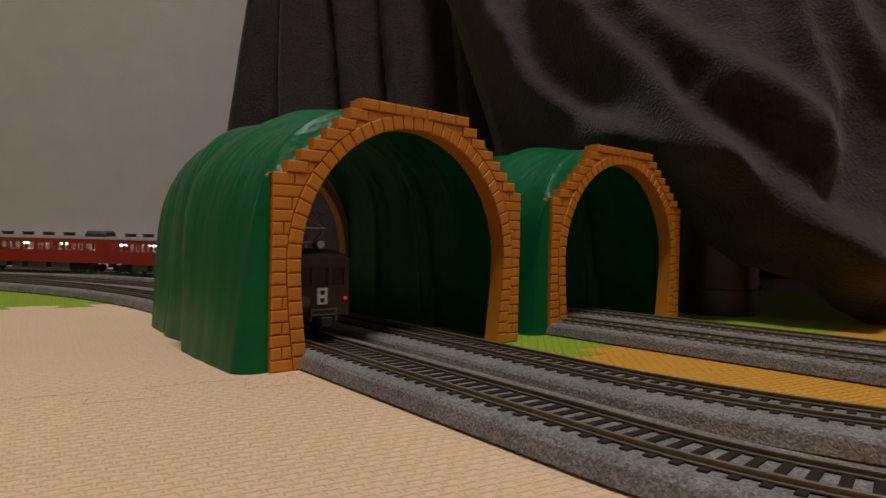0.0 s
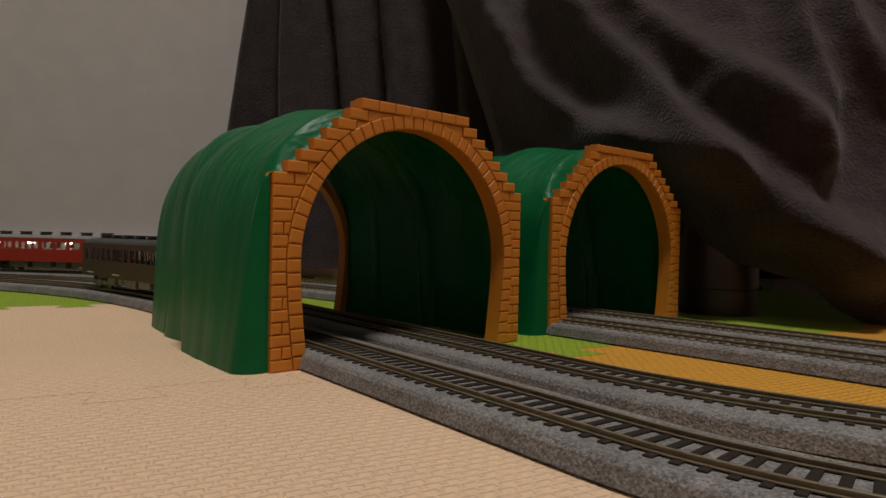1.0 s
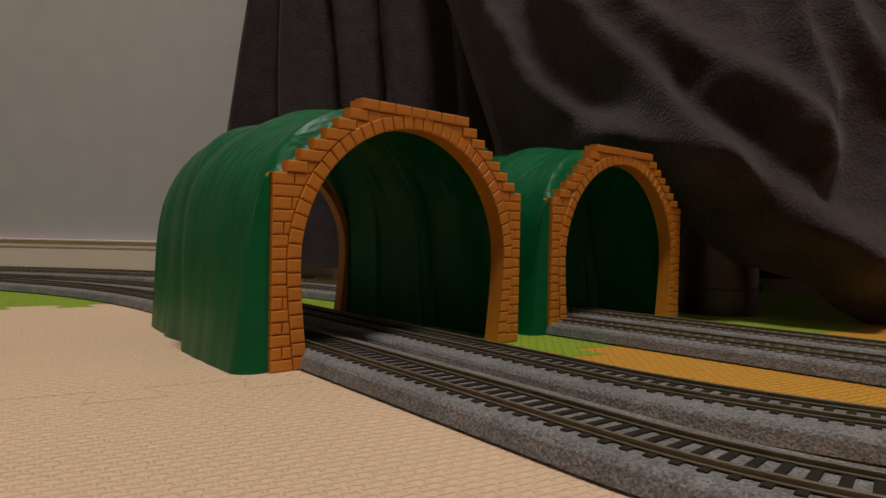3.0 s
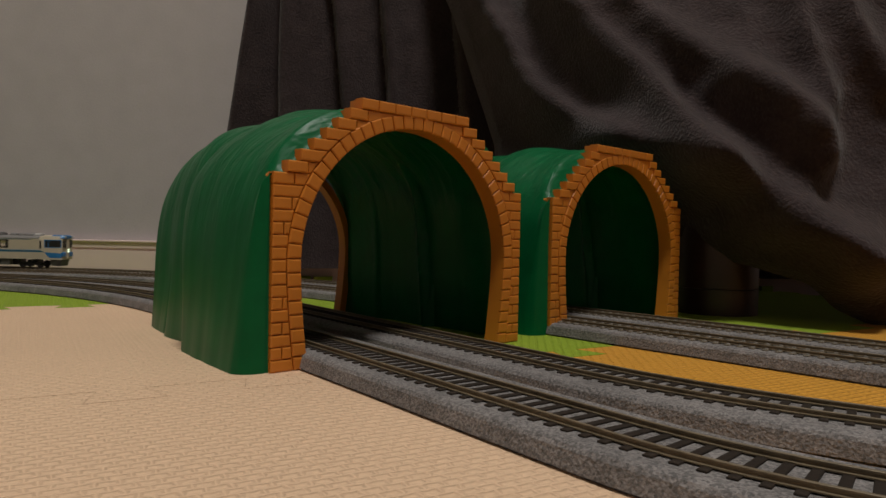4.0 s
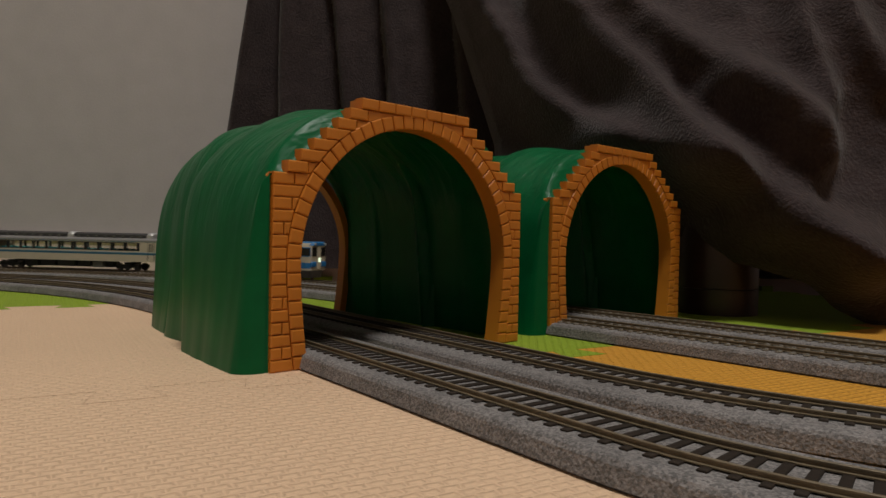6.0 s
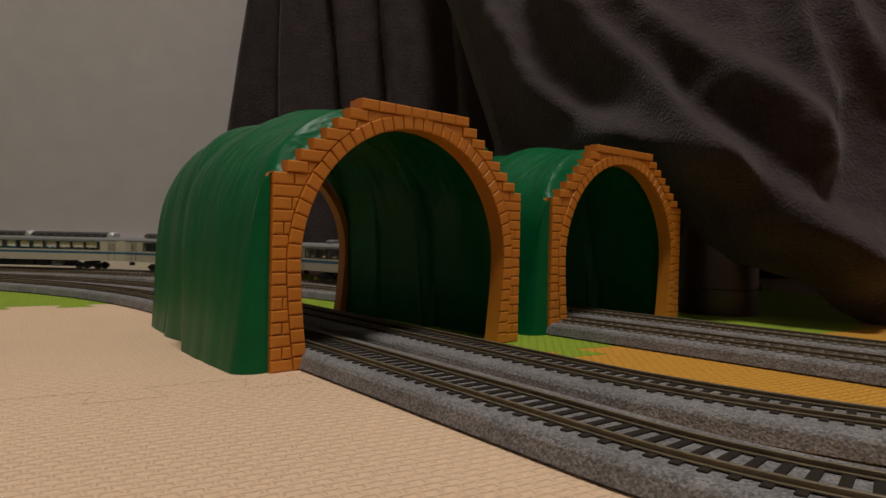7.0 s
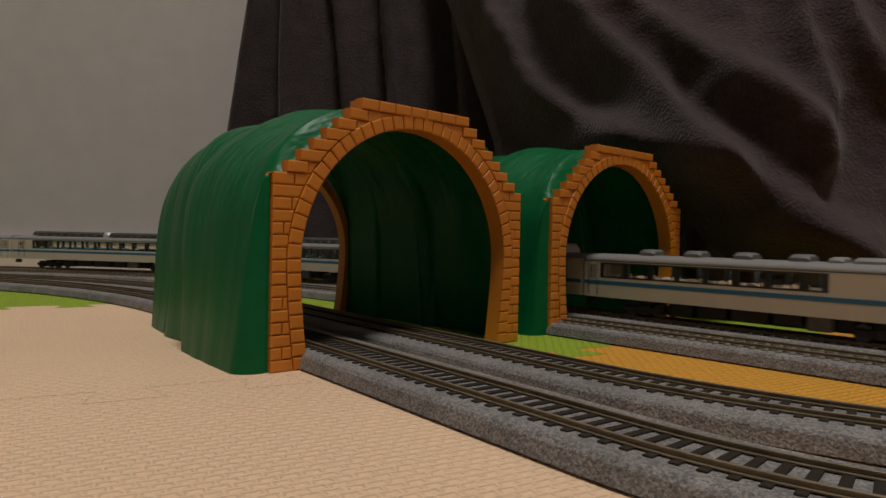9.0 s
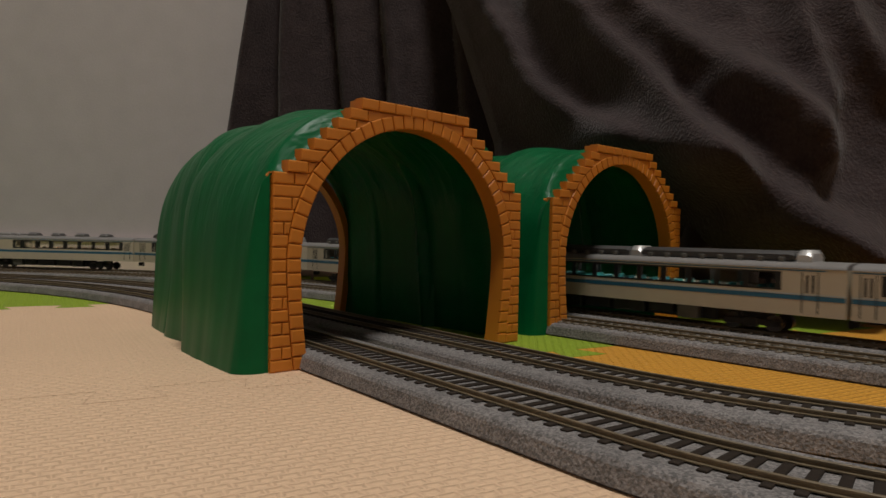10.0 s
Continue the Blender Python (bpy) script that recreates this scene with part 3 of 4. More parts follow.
def shell(car, L, half, z0, zs, zw, ze, windows, body_m, pillar_m, x0=None, x1=None):
    """Side walls with real window openings: sill at zs, window head at zw, eave at ze."""
    x0, x1 = -L / 2 if x0 is None else x0, L / 2 if x1 is None else x1
    bm = bmesh.new()
    for y in (-half, half - 0.6):
        box(bm, x0, x1, y, y + 0.6, z0, zs)
        box(bm, x0, x1, y, y + 0.6, zw, ze)
        last = x0
        for a, b in windows:
            if a - last > 4.2 or pillar_m is body_m:
                box(bm, last, a, y, y + 0.6, zs, zw)
            last = b
        box(bm, last, x1, y, y + 0.6, zs, zw)
    for x in (x0, x1 - 0.6):
        box(bm, x, x + 0.6, -half + 0.6, half - 0.6, z0, ze)
    box(bm, x0 + 0.6, x1 - 0.6, -half + 0.6, half - 0.6, z0 + 0.4, z0 + 1.4)
    part("body", bm, body_m, car)
    if pillar_m is not body_m:
        last = None
        for a, b in windows:
            if last is not None and a - last <= 4.2:
                bm = bmesh.new()
                for y in (-half - 0.03, half - 0.57):
                    box(bm, last, a, y, y + 0.6, zs, zw)
                part("window_pillar", bm, pillar_m, car)
            last = b
    bm = bmesh.new()
    for y in (-half + 0.65, half - 0.95):
        box(bm, x0 + 1, x1 - 1, y, y + 0.3, z0 + 1.5, zs - 0.15)
    box(bm, x0 + 1, x1 - 1, -half + 0.7, half - 0.7, zw + 0.9, zw + 1.3)
    part("cabin_lining", bm, INNER, car, "pale cabin lining")
    for a, b in windows:
        for y in (-half + 0.22, half - 0.32):
            bm = bmesh.new()
            box(bm, a, b, y, y + 0.1, zs, zw)
            p = part("pane", bm, PANE, car)
            p.visible_shadow = False


def seats(car, xs, z, material):
    me = None
    for x in xs:
        for y in (-4.6, 4.6):
            if me is None:
                bm = bmesh.new()
                box(bm, -1.6, 1.6, -3, 3, 0, 2.6, 0.3)
                box(bm, -2.0, -0.9, -3, 3, 2.4, 7.4, 0.4)
                me = mesh_of("seat", bm, material)
            s = part("seat", me, material, car)
            s.matrix_basis = pose(x * M, y * M, z * M)


def coupler(car, x, sgn):
    bm = bmesh.new()
    box(bm, min(x, x + sgn * 3.2), max(x, x + sgn * 3.2), -0.9, 0.9, 4.0, 6.0, 0.2)
    box(bm, min(x + sgn * 2, x + sgn * 3.6), max(x + sgn * 2, x + sgn * 3.6), -1.8, 1.8, 3.6, 6.4, 0.3)
    part("coupler", bm, UNDER, car)


def under_boxes(car, spec, material):
    for x0, x1, depth, w in spec:
        bm = bmesh.new()
        box(bm, x0, x1, -w, w, 7.6 - depth, 7.8, 0.3)
        part("underfloor_box", bm, material, car)


def roof(car, L, half, ze, zt, material, x0=None, x1=None):
    x0, x1 = -L / 2 if x0 is None else x0, L / 2 if x1 is None else x1
    bm = bmesh.new()
    loft(bm, [roof_ring(x, half + 0.15, ze, zt) for x in (x0, x1)])
    part("roof", bm, material, car, smooth=True)


def lump(bm, x0, x1, half, z0, z1):
    """A rounded roof unit with chamfered ends."""
    c = min(1.2, (x1 - x0) * 0.2)
    rings = []
    for x, k in ((x0, 0.55), (x0 + c, 1.0), (x1 - c, 1.0), (x1, 0.55)):
        h = z0 + (z1 - z0) * (0.75 if k < 1 else 1.0)
        rings.append([(x, -half, z0), (x, -half, z0 + (h - z0) * 0.6), (x, -half * 0.7, h), (x, half * 0.7, h), (x, half, z0 + (h - z0) * 0.6), (x, half, z0)])
    loft(bm, rings)


def express_car(cab):
    """Cream express railcar with a blue band; x runs towards the train's head. cab: driver's cab at the +x end."""
    L, half = 154.0, 9.6
    car = tagged(empty("express_railcar"), "cream express railcar with blue band and %s" % ("driver's cab" if cab else "dark roof radiators"), "train car", "express train cars")
    xe = 52.0 if cab else L / 2
    if cab:
        win = [(-66 + i * 12.3, -66 + i * 12.3 + 9.6) for i in range(7)] + [(20.6, 25.0)]
    else:
        win = [(-57 + i * 10.4, -57 + i * 10.4 + 8.4) for i in range(11)]
    shell(car, L, half, 7.2, 16.2, 21.8, 23.6, win, CREAM, BLACK, -L / 2, xe)
    # black frame round the window row
    bm = bmesh.new()
    a, b = win[0][0], win[-1][1]
    for y in (-half - 0.05, half - 0.05):
        box(bm, a - 2.2, b + 2.2, y, y + 0.1, 15.7, 16.35)
        box(bm, a - 2.2, b + 2.2, y, y + 0.1, 21.65, 22.3)
        box(bm, a - 2.2, a, y, y + 0.1, 16.35, 21.65)
        box(bm, b, b + 2.2, y, y + 0.1, 16.35, 21.65)
    part("window_frame", bm, BLACK, car)
    bm = bmesh.new()
    for y in (-half - 0.06, half - 0.06):
        box(bm, -L / 2 + 0.1, xe + (2 if cab else -0.1), y, y + 0.12, 12.7, 14.3)
        box(bm, -L / 2 + 0.1, xe - 6, y, y + 0.12, 22.7, 23.1)
    part("blue_band", bm, BAND, car, "dark blue waist band")
    bm = bmesh.new()
    for y in (-half - 0.05, half - 0.05):
        box(bm, -L / 2 + 0.1, xe - 0.1, y, y + 0.1, 14.55, 14.8)
    part("pale_line", bm, PALE_BLUE, car)
    roof(car, L, half, 23.55, 26.0, ROOF_GREY, -L / 2, xe)
    # doors with recessed panels
    for xd in ([-72.0] if cab else [-68.5, 66.5]):
        bm = bmesh.new()
        for y in (-half - 0.07, half - 0.05):
            for dx in (-2.6, 2.2):
                box(bm, xd + dx, xd + dx + 0.4, y, y + 0.12, 8.2, 22.4)
            for dx in (-1.3, 0.5):
                box(bm, xd + dx, xd + dx + 0.8, y, y + 0.12, 15.2, 21.4)
        part("door", bm, BLACK, car, "side door with narrow dark window")
    # roof units
    if cab:
        for x in (-48, -27, -6, 15):
            bm = bmesh.new()
            lump(bm, x - 3.6, x + 3.6, 4.4, 25.2, 28.4)
            part("roof_unit", bm, UNIT_GREY, car, "grey roof air unit", smooth=True)
        for x0, x1, m in ((25, 30, ROOF_GREY), (33, 45, ROOF_GREY), (45.2, 50, SILVER)):
            bm = bmesh.new()
            lump(bm, x0, x1, 4.6, 25.0, 27.8)
            part("roof_fan", bm, m, car, "silver roof fan housing", smooth=True)
    else:
        for x0, x1 in ((-62, -3), (3, 60)):
            bm = bmesh.new()
            lump(bm, x0, x1, 5.6, 26.2, 29.6)
            rad = part("radiator", bm, ROOF_DARK, car, "long dark roof radiator", smooth=True)
            for k in range(int((x1 - x0) / 7)):
                bm = bmesh.new()
                box(bm, x0 + 3 + k * 7, x0 + 5 + k * 7, -6.2, 6.2, 24.9, 27.4, 0.2)
                part("radiator_foot", bm, UNDER_GREY, rad)
        for x in (63.0, 0.0):
            bm = bmesh.new()
            lump(bm, x - 2.4, x + 2.4, 5.4, 25.2, 30.0)
            part("roof_fan", bm, SILVER, car, "silver roof fan housing", smooth=True)
    if cab:
        # cab: lofted nose with rounded corners
        bm = bmesh.new()
        def sec(x, h, zb, zt):
            return [(x, -h, zb), (x, -h, 15.8), (x, -h * 0.995, zt - 3.0), (x, -h * 0.86, zt - 0.9), (x, -h * 0.4, zt), (x, h * 0.4, zt), (x, h * 0.86, zt - 0.9), (x, h * 0.995, zt - 3.0), (x, h, 15.8), (x, h, zb)]
        loft(bm, [sec(52.0, 9.6, 7.2, 26.0), sec(54.5, 9.65, 6.9, 26.5), sec(66.5, 9.5, 6.8, 26.5), sec(69.0, 8.9, 6.8, 26.3), sec(70.3, 7.7, 6.9, 25.9)])
        part("cab", bm, CREAM, car, "cream cab nose", smooth=True)
        def nose_half(x):
            return float(np.interp(x, [52, 54.5, 66.5, 69.0, 70.3], [9.6, 9.65, 9.5, 8.9, 7.7]))

        def plates(name, lower, upper, out, material, label=""):
            """Thin panels on both flanks; lower and upper edges as (x, z) points."""
            x0, x1 = lower[0][0], lower[-1][0]
            xs = sorted({x0, x1, *[x for x, _ in lower + upper], *[x for x in (66.5, 69.0) if x0 < x < x1]})
            for sy in (-1, 1):
                bm = bmesh.new()
                rings = []
                for x in xs:
                    za, zb = float(np.interp(x, *zip(*lower))), float(np.interp(x, *zip(*upper)))
                    h = nose_half(x)
                    rings.append([(x, sy * (h - 0.25), za), (x, sy * (h + out), za), (x, sy * (h + out), zb), (x, sy * (h - 0.25), zb)])
                loft(bm, rings)
                part(name, bm, material, car, label)

        def strip(x0, x1, z0, z1):
            return [(x0, z0), (x1, z0)], [(x0, z1), (x1, z1)]
        plates("cab_window_surround", *strip(56.6, 69.8, 16.4, 22.8), 0.06, BLUE)
        plates("cab_side_glass", *strip(57.2, 59.6, 17.0, 22.2), 0.12, BLACK, "dark cab side window")
        plates("cab_corner_glass", *strip(60.2, 69.4, 17.0, 22.2), 0.12, BLACK, "dark wraparound cab window")
        plates("nose_panel", [(56.5, 12.4), (57.5, 11.6), (60.8, 8.3), (69.8, 8.2)], [(56.5, 12.7), (60.0, 12.6), (69.8, 12.0)], 0.07, BLUE, "blue slanting lower nose panel")
        plates("crew_door_window", *strip(52.6, 54.0, 15.6, 22.0), 0.12, BLACK, "narrow dark crew door window")
        plates("waist_band_end", [(52.0, 12.7), (57.0, 12.7)], [(52.0, 14.3), (57.0, 12.9)], 0.07, BAND)
        bm = bmesh.new()
        box(bm, 70.0, 70.6, -7.2, -2.2, 16.6, 22.8, 0.2)
        box(bm, 70.0, 70.6, 2.2, 7.2, 16.6, 22.8, 0.2)
        part("windscreen", bm, BLACK, car, "dark windscreen panes")
        for y in (-1, 1):
            bm = bmesh.new()
            a, b = sorted((y * 8.4, y * 2.4))
            box(bm, 69.2, 71.0, a, b, 9.2, 13.0, 0.6)
            part("lamp_housing", bm, BLUE, car, "blue headlamp housing")
        bm = bmesh.new()
        loft(bm, [[(61.5, -8.4, 25.2), (61.5, -6, 26.7), (61.5, 6, 26.7), (61.5, 8.4, 25.2)], [(69.0, -8.6, 24.2), (69.0, -6.4, 26.7), (69.0, 6.4, 26.7), (69.0, 8.6, 24.2)], [(71.4, -7.0, 24.0), (71.4, -6.0, 25.8), (71.4, 6.0, 25.8), (71.4, 7.0, 24.0)]])
        part("visor", bm, BLUE, car, "blue roof visor over the cab")
        bm = bmesh.new()
        for y in (-5.4, 5.4):
            cyl(bm, (70.8, y, 25.0), (72.2, y, 25.0), 0.9, 0.9, 14)
        part("marker_lamp", bm, SILVER, car, "small roof lamps")
        bm = bmesh.new()
        box(bm, 70.0, 71.2, -2.0, 2.0, 7.6, 24.0, 0.4)
        part("gangway_door", bm, CREAM, car, "cream front gangway door")
        bm = bmesh.new()
        box(bm, 71.0, 71.5, -1.2, 1.2, 12.6, 15.6, 0.2)
        part("headmark", bm, HEAD, car, "lit white head panel")
        bm = bmesh.new()
        loft(bm, [[(61, -8.6, 7.0), (61, 8.6, 7.0), (62, 8.2, 2.0), (62, -8.2, 2.0)], [(67, -8.4, 7.0), (67, 8.4, 7.0), (66, 7.6, 1.6), (66, -7.6, 1.6)], [(69.0, -6.6, 7.0), (69.0, 6.6, 7.0), (67.6, 6.0, 1.6), (67.6, -6.0, 1.6)]])
        part("skirt", bm, UNDER_GREY, car, "grey front skirt")
    seats(car, [w[0] + 4 for w in win if w[1] - w[0] > 6], 9.8, SEAT_TAN if cab else TEAL)
    # added glowing bars that brighten the windows; no lamps known in these cars
    for x in (-40, -10, 20):
        bm = bmesh.new()
        box(bm, x - 9, x + 9, -1.0, 1.0, 22.0, 22.4)
        part("cabin_lamp", bm, CABIN_FILL, car)
    for x in (-47, 44 if cab else 47):
        bogie(car, x, UNDER)
    under_boxes(car, [(-33, -24, 5.6, 8.2), (-22, -10, 4.6, 8.0), (-8, 6, 5.0, 8.2), (8, 18, 4.2, 7.8)], UNDER)
    under_boxes(car, [(20, 28, 5.4, 8.4)], UNDER_GREY)
    # added dark block between the bogies, stands in for shade under the car
    bm = bmesh.new()
    box(bm, -37, 34, -4.6, 4.6, 2.2, 7.4, 0.3)
    part("underframe", bm, UNDER, car, "added dark block for the shade under the car")
    coupler(car, -L / 2, -1)
    return car


def resize(car, k):
    """Bring a car built at catalogue size to its scale along, across and up."""
    done = set()
    for ob in car.children_recursive:
        ob.matrix_basis.translation = Vector(a * b for a, b in zip(ob.matrix_basis.translation, k))
        ob.location = ob.matrix_basis.translation
        if ob.data and ob.data.name not in done:
            done.add(ob.data.name)
            ob.data.transform(Matrix.Diagonal((*k, 1)))


def red_car(engine_box):
    """Red coach with a grey roof; x runs towards the train's head."""
    L, half = 112.0, 9.4
    car = tagged(empty("red_coach"), "bright red coach with grey roof and lit interior", "train car", "red train cars")
    win = [(-50, -44)] + [(-40.5 + i * 5.0, -40.5 + i * 5.0 + 3.3) for i in range(7)] + [(-3.5 + i * 10.6, -3.5 + i * 10.6 + 7.8) for i in range(5)]
    shell(car, L, half, 6.8, 15.4, 20.6, 23.4, win, RED, RED)
    roof(car, L, half, 23.35, 25.6, ROOF_GREY)
    for i in range(6):
        x = -40 + i * 16.0
        if engine_box and i == 0:
            continue
        bm = bmesh.new()
        lump(bm, x - 2.8, x + 2.8, 2.4, 25.2, 27.8)
        box(bm, x - 3.2, x + 3.2, -2.7, 2.7, 27.2, 27.9)
        part("roof_vent", bm, ROOF_DARK, car, "dark roof vent")
    if engine_box:
        bm = bmesh.new()
        lump(bm, -55.5, -40, 6.4, 24.4, 29.4)
        part("water_tank", bm, ROOF_DARK, car, "rounded dark grey roof housing", smooth=True)
    seats(car, list(range(-44, 48, 11)), 8.8, SEAT_TAN)
    for x in (-47, -20, 10, 40):
        bm = bmesh.new()
        box(bm, x - 1.5, x + 1.5, -1.6, 1.6, 19.3, 20.1)
        part("cabin_lamp", bm, CABIN, car)
    bogie(car, -39, UNDER)
    bogie(car, 39, UNDER)
    under_boxes(car, [(-30, -16, 5.2, 8.2), (-12, 2, 4.8, 8.0), (6, 14, 5.4, 8.2), (18, 30, 4.4, 8.0)], UNDER_GREY)
    bm = bmesh.new()
    for y in (-half - 0.04, half - 0.04):
        box(bm, 42, 53, y, y + 0.08, 8.2, 8.6)
    part("marking_bar", bm, WHITE, car)
    coupler(car, -L / 2, -1)
    coupler(car, L / 2, 1)
    return car


def brown_car():
    """Old dark brown electric railcar; its rear, with the pantograph, is at -x."""
    L, half = 113.0, 9.3
    car = tagged(empty("electric_railcar"), "dark brown electric railcar with a raised pantograph", "train car")
    win = [(-51.9, -47.2), (-44.9, -40.2), (-36.5, -33.5)] + [(-31.9 + i * 5.6, -31.9 + i * 5.6 + 4.6) for i in range(5)] + [(-2.1, 2.5), (4.9, 10), (11.2, 15.8), (17.6, 22.2), (24.5, 29), (31, 35.4), (38, 42.6), (46, 50.6)]
    shell(car, L, half, 6.4, 14.7, 20.7, 23.2, win, BROWN, BROWN, -L / 2 + 0.8, L / 2 - 0.8)
    # ends with three real windows each
    for sx in (-1, 1):
        bm = bmesh.new()
        xa, xb = sorted((sx * (L / 2 - 0.8), sx * (L / 2)))
        box(bm, xa, xb, -half + 0.4, half - 0.4, 6.4, 15.2)
        box(bm, xa, xb, -half + 0.4, half - 0.4, 20.4, 23.4)
        for y0, y1 in ((-half + 0.4, -7.2), (-3.2, -2.0), (2.0, 3.2), (7.2, half - 0.4)):
            box(bm, xa, xb, y0, y1, 15.2, 20.4)
        part("end_wall", bm, BROWN, car)
        for y0, y1 in ((-7.2, -3.2), (-2.0, 2.0), (3.2, 7.2)):
            bm = bmesh.new()
            box(bm, xa + 0.3, xb - 0.3, y0, y1, 15.2, 20.4)
            p = part("pane", bm, PANE, car)
            p.visible_shadow = False
    xa = -L / 2
    bm = bmesh.new()
    loft(bm, [roof_ring(-L / 2 - 0.3, half - 1.2, 23.1, 24.6), roof_ring(-L / 2 + 3, half, 23.1, 25.8), roof_ring(L / 2 - 3, half, 23.1, 25.8), roof_ring(L / 2 + 0.3, half - 1.2, 23.1, 24.6)])
    part("roof", bm, ROOF_DARK, car, "dark grey rounded roof", smooth=True)
    for x in (-22, -8, 6, 20, 34, 48):
        bm = bmesh.new()
        lump(bm, x - 2.6, x + 2.6, 1.8, 25.4, 27.6)
        box(bm, x - 3.0, x + 3.0, -2.2, 2.2, 27.0, 27.6)
        part("roof_vent", bm, ROOF_DARK, car)
    bm = bmesh.new()
    cyl(bm, (xa + 4.5, 0, 27.2), (xa + 1.4, 0, 27.2), 1.3, 1.6, 20)
    box(bm, xa + 2, xa + 4, -0.7, 0.7, 24.6, 26.4)
    part("roof_headlamp", bm, BLACK, car, "round roof headlamp", smooth=True)
    bm = bmesh.new()
    cyl(bm, (xa + 1.5, 0, 27.2), (xa + 1.1, 0, 27.2), 1.1, 1.1, 20)
    part("lamp_lens", bm, SILVER, car)
    # pantograph
    pan = empty("pantograph")
    pan.parent = car
    pan.matrix_basis = pose(-40 * M, 0, 0)
    bm = bmesh.new()
    for y in (-5.2, 5.2):
        cyl(bm, (-7, y, 27.6), (7, y, 27.6), 0.35, 0.35, 8)
        for x in (-6, 6):
            cyl(bm, (x, y, 25.0), (x, y, 27.6), 0.7, 0.5, 8)
    for x in (-6, 0, 6):
        cyl(bm, (x, -5.2, 27.6), (x, 5.2, 27.6), 0.35, 0.35, 8)
    part("base_frame", bm, SILVER, pan)
    bm = bmesh.new()
    for sx in (-1, 1):
        for y in (-4.4, 4.4):
            cyl(bm, (sx * 1.5, y, 28.0), (sx * 9.2, y, 32.0), 0.26, 0.26, 6)
            cyl(bm, (sx * 9.2, y, 32.0), (sx * 2.4, y * 0.85, 37.0), 0.22, 0.22, 6)
        cyl(bm, (sx * 9.2, -4.4, 32), (sx * 9.2, 4.4, 32), 0.24, 0.24, 6)
        cyl(bm, (sx * 9.2, -4.4, 32), (sx * 2.4, 3.7, 37.0), 0.15, 0.15, 6)
    part("arms", bm, SILVER, pan, "thin silver pantograph arms")
    bm = bmesh.new()
    for x in (-2.4, 2.4):
        cyl(bm, (x, -5.4, 37.0), (x, 5.4, 37.0), 0.3, 0.3, 8)
        for y in (-1, 1):
            cyl(bm, (x, y * 5.4, 37.0), (x, y * 7.0, 36.0), 0.25, 0.25, 8)
    for y in (-3.7, 3.7):
        cyl(bm, (-2.4, y, 37.0), (2.4, y, 37.0), 0.2, 0.2, 6)
    part("contact_strip", bm, UNDER_GREY, pan)
    # white number card, tail lamps, step, buffer beam
    bm = bmesh.new()
    box(bm, xa - 0.4, xa - 0.02, -1.6, 1.6, 9.8, 14.6, 0.05)
    card = part("number_card", bm, WHITE, car, "white card with dark bars")
    bm = bmesh.new()
    box(bm, xa - 0.46, xa - 0.4, -0.7, 0.7, 12.6, 13.9)
    box(bm, xa - 0.46, xa - 0.4, -0.7, 0.7, 10.4, 11.6)
    part("card_bar", bm, BLACK, card)
    for y in (-7.6, 7.6):
        bm = bmesh.new()
        cyl(bm, (xa - 0.7, y, 11.4), (xa, y, 11.4), 0.35, 0.5, 14)
        part("tail_lamp", bm, TAIL, car, "glowing red tail lamp")
    bm = bmesh.new()
    cyl(bm, (xa - 0.15, 5.4, 10.8), (xa, 5.4, 10.8), 1.6, 1.6, 20)
    cyl(bm, (xa - 0.2, 5.4, 10.8), (xa, 5.4, 10.8), 1.1, 1.1, 20)
    part("round_badge", bm, UNDER_GREY, car, "round grey badge outline")
    bm = bmesh.new()
    for z in (6.8, 8.3):
        box(bm, xa - 1.6, xa - 1.2, -4.2, 4.2, z, z + 0.4)
    for y in (-4.2, 3.8):
        box(bm, xa - 1.6, xa, y, y + 0.4, 5.0, 8.6)
    part("step_rail", bm, UNDER_GREY, car)
    bm = bmesh.new()
    for y in (-half - 0.04, half - 0.04):
        for x in (-46, 8, 40):
            box(bm, x, x + 8, y, y + 0.08, 8.0, 8.35)
    part("marking_bar", bm, WHITE, car)
    seats(car, list(range(-40, 44, 12)), 7.6, TEAL)
    bogie(car, -36, UNDER_GREEN)
    bogie(car, 36, UNDER_GREEN)
    under_boxes(car, [(-24, -12, 4.6, 8.4), (-9, 4, 5.2, 8.6), (7, 12, 4.2, 8.2), (15, 24, 5.0, 8.4)], UNDER_GREEN)
    coupler(car, -L / 2, -1)
    coupler(car, L / 2, 1)
    return car


brown = brown_car()
red_cars = [red_car(True), red_car(False)]
head = express_car(True)
middle = express_car(False)
resize(head, (0.915, 0.95, 0.95))
resize(middle, (1.02, 0.95, 0.95))
express = [head, middle, copy_thing(middle, Matrix()), copy_thing(middle, Matrix()), copy_thing(head, Matrix())]
tagged(express[4], "cream express railcar with blue band and driver's cab at the tail")


def car_pose(track, s_mid, base, facing):
    """Pose of a car whose two bogies stand on the track; facing +1 looks towards growing s."""
    p0, _ = along(track, s_mid - base)
    p1, _ = along(track, s_mid + base)
    d = (p1 - p0) * facing
    c = (p0 + p1) / 2
    return pose(c.x * M, c.y * M, RAIL_TOP * M, 0, 0, math.degrees(math.atan2(d.y, d.x)))


def run(car, track, s_of, base, facing):
    walk(car, [(k * 0.2, car_pose(track, s_of(k * 0.2), base, facing)) for k in range(51)])


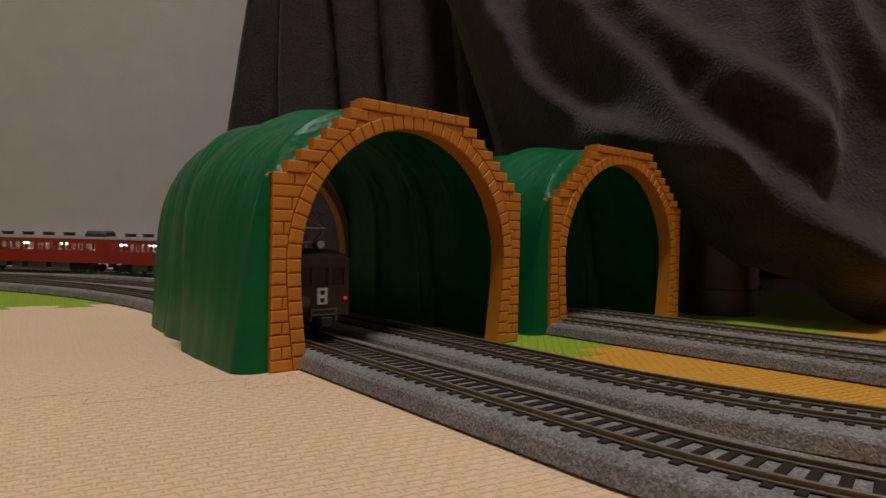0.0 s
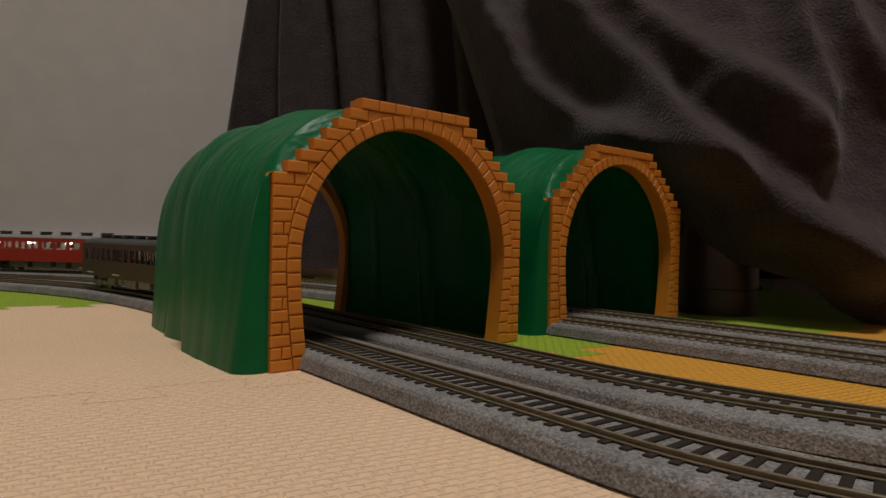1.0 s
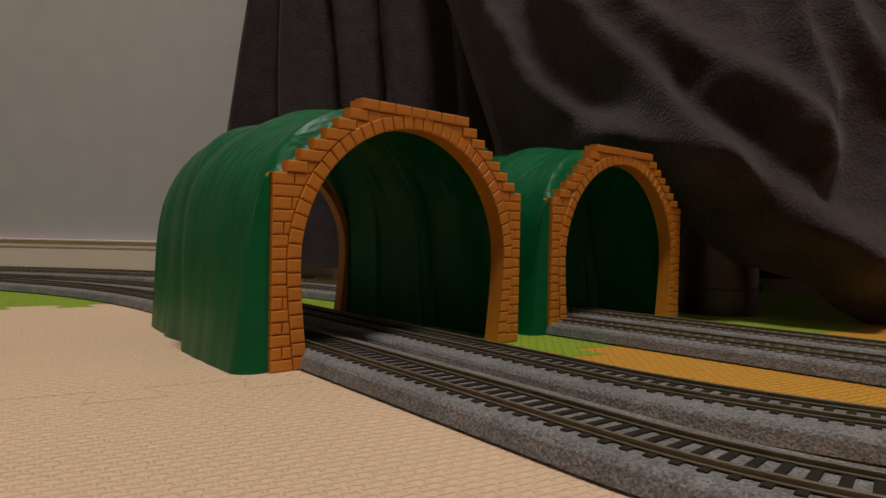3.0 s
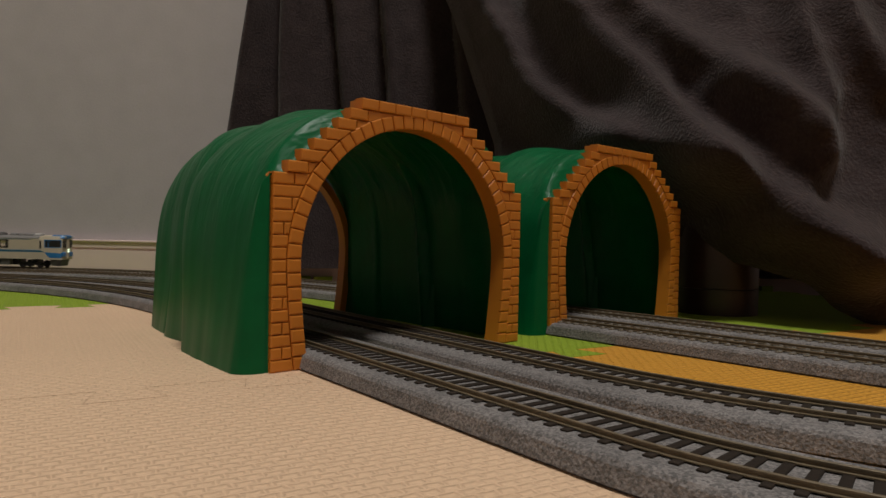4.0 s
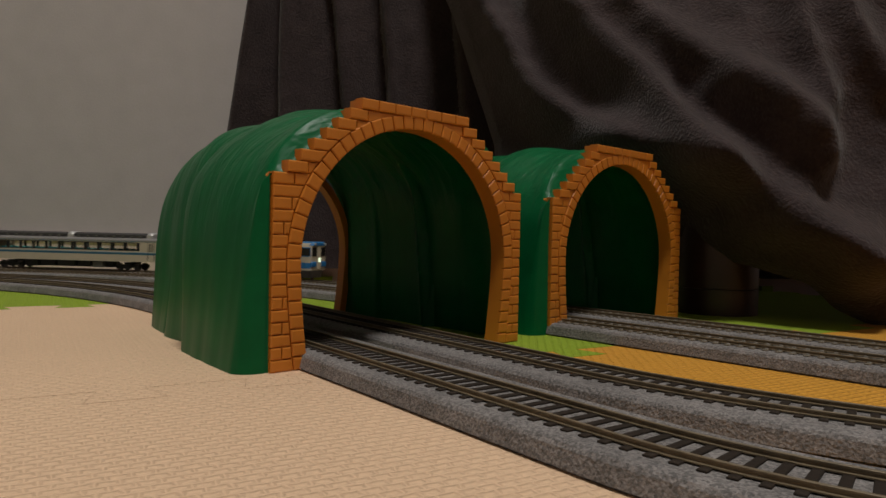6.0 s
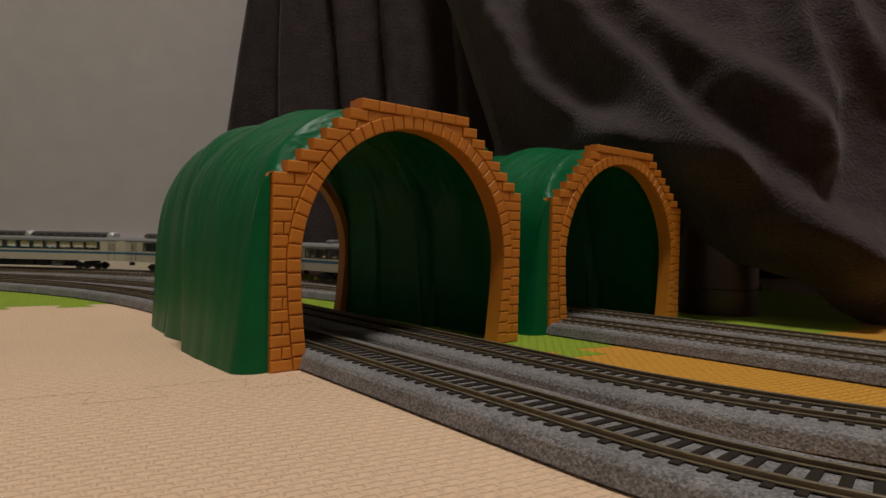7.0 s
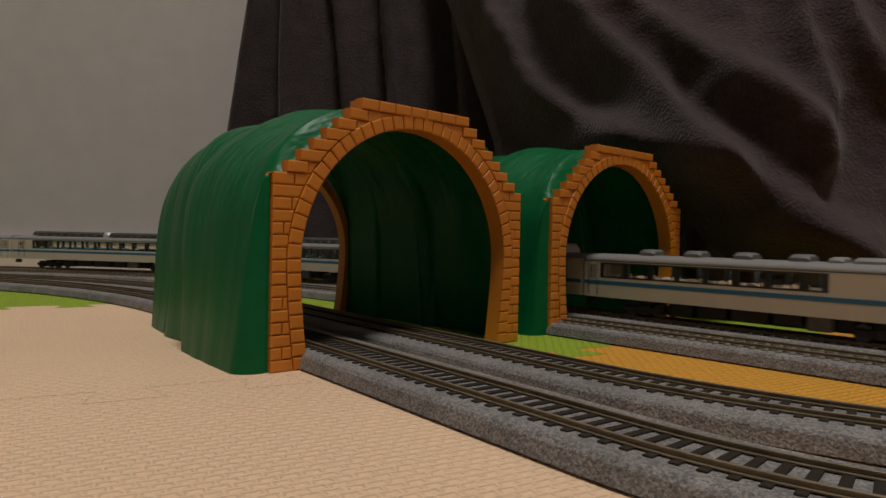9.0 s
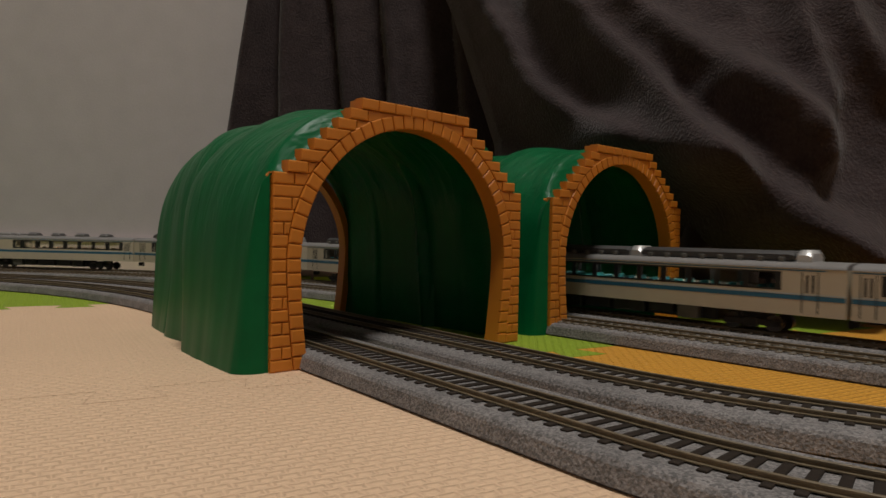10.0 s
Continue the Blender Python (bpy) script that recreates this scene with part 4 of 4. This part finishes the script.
def motions():
    run(brown, "a", lambda t: BROWN_TAIL + BROWN_V * t + 56.5, 36, 1)
    run(red_cars[0], "c", lambda t: RED_JOINT + RED_V * t + 57.0, 39, 1)
    run(red_cars[1], "c", lambda t: RED_JOINT + RED_V * t - 57.0, 39, -1)
    for i, car in enumerate(express):
        last = i == len(express) - 1
        centre = 65 if i == 0 else CAB_PITCH + PITCH * (i - 1) + (72 if last else 79.5)
        run(car, "d", lambda t, c=centre: nose(t) + c, 43 if last or i == 0 else 47, 1 if last else -1)


BROWN_TAIL, BROWN_V = 108.5, 115.5
RED_JOINT, RED_V = 337.0, 100.0
PITCH, CAB_PITCH = 159.0, 136.0


def nose(t):
    """Where the express train's head stands along its track."""
    return float(np.interp(t, [0, 3.8, 4.4, 5.0, 5.6, 6.2, 6.8, 7.2, 7.6, 7.9, 8.2, 8.5, 8.7, 9.0, 9.5, 10.0], [860, 443, 379, 312, 244, 174, 100, 46, -12, -44, -70, -98, -118, -151, -203, -253]))


motions()
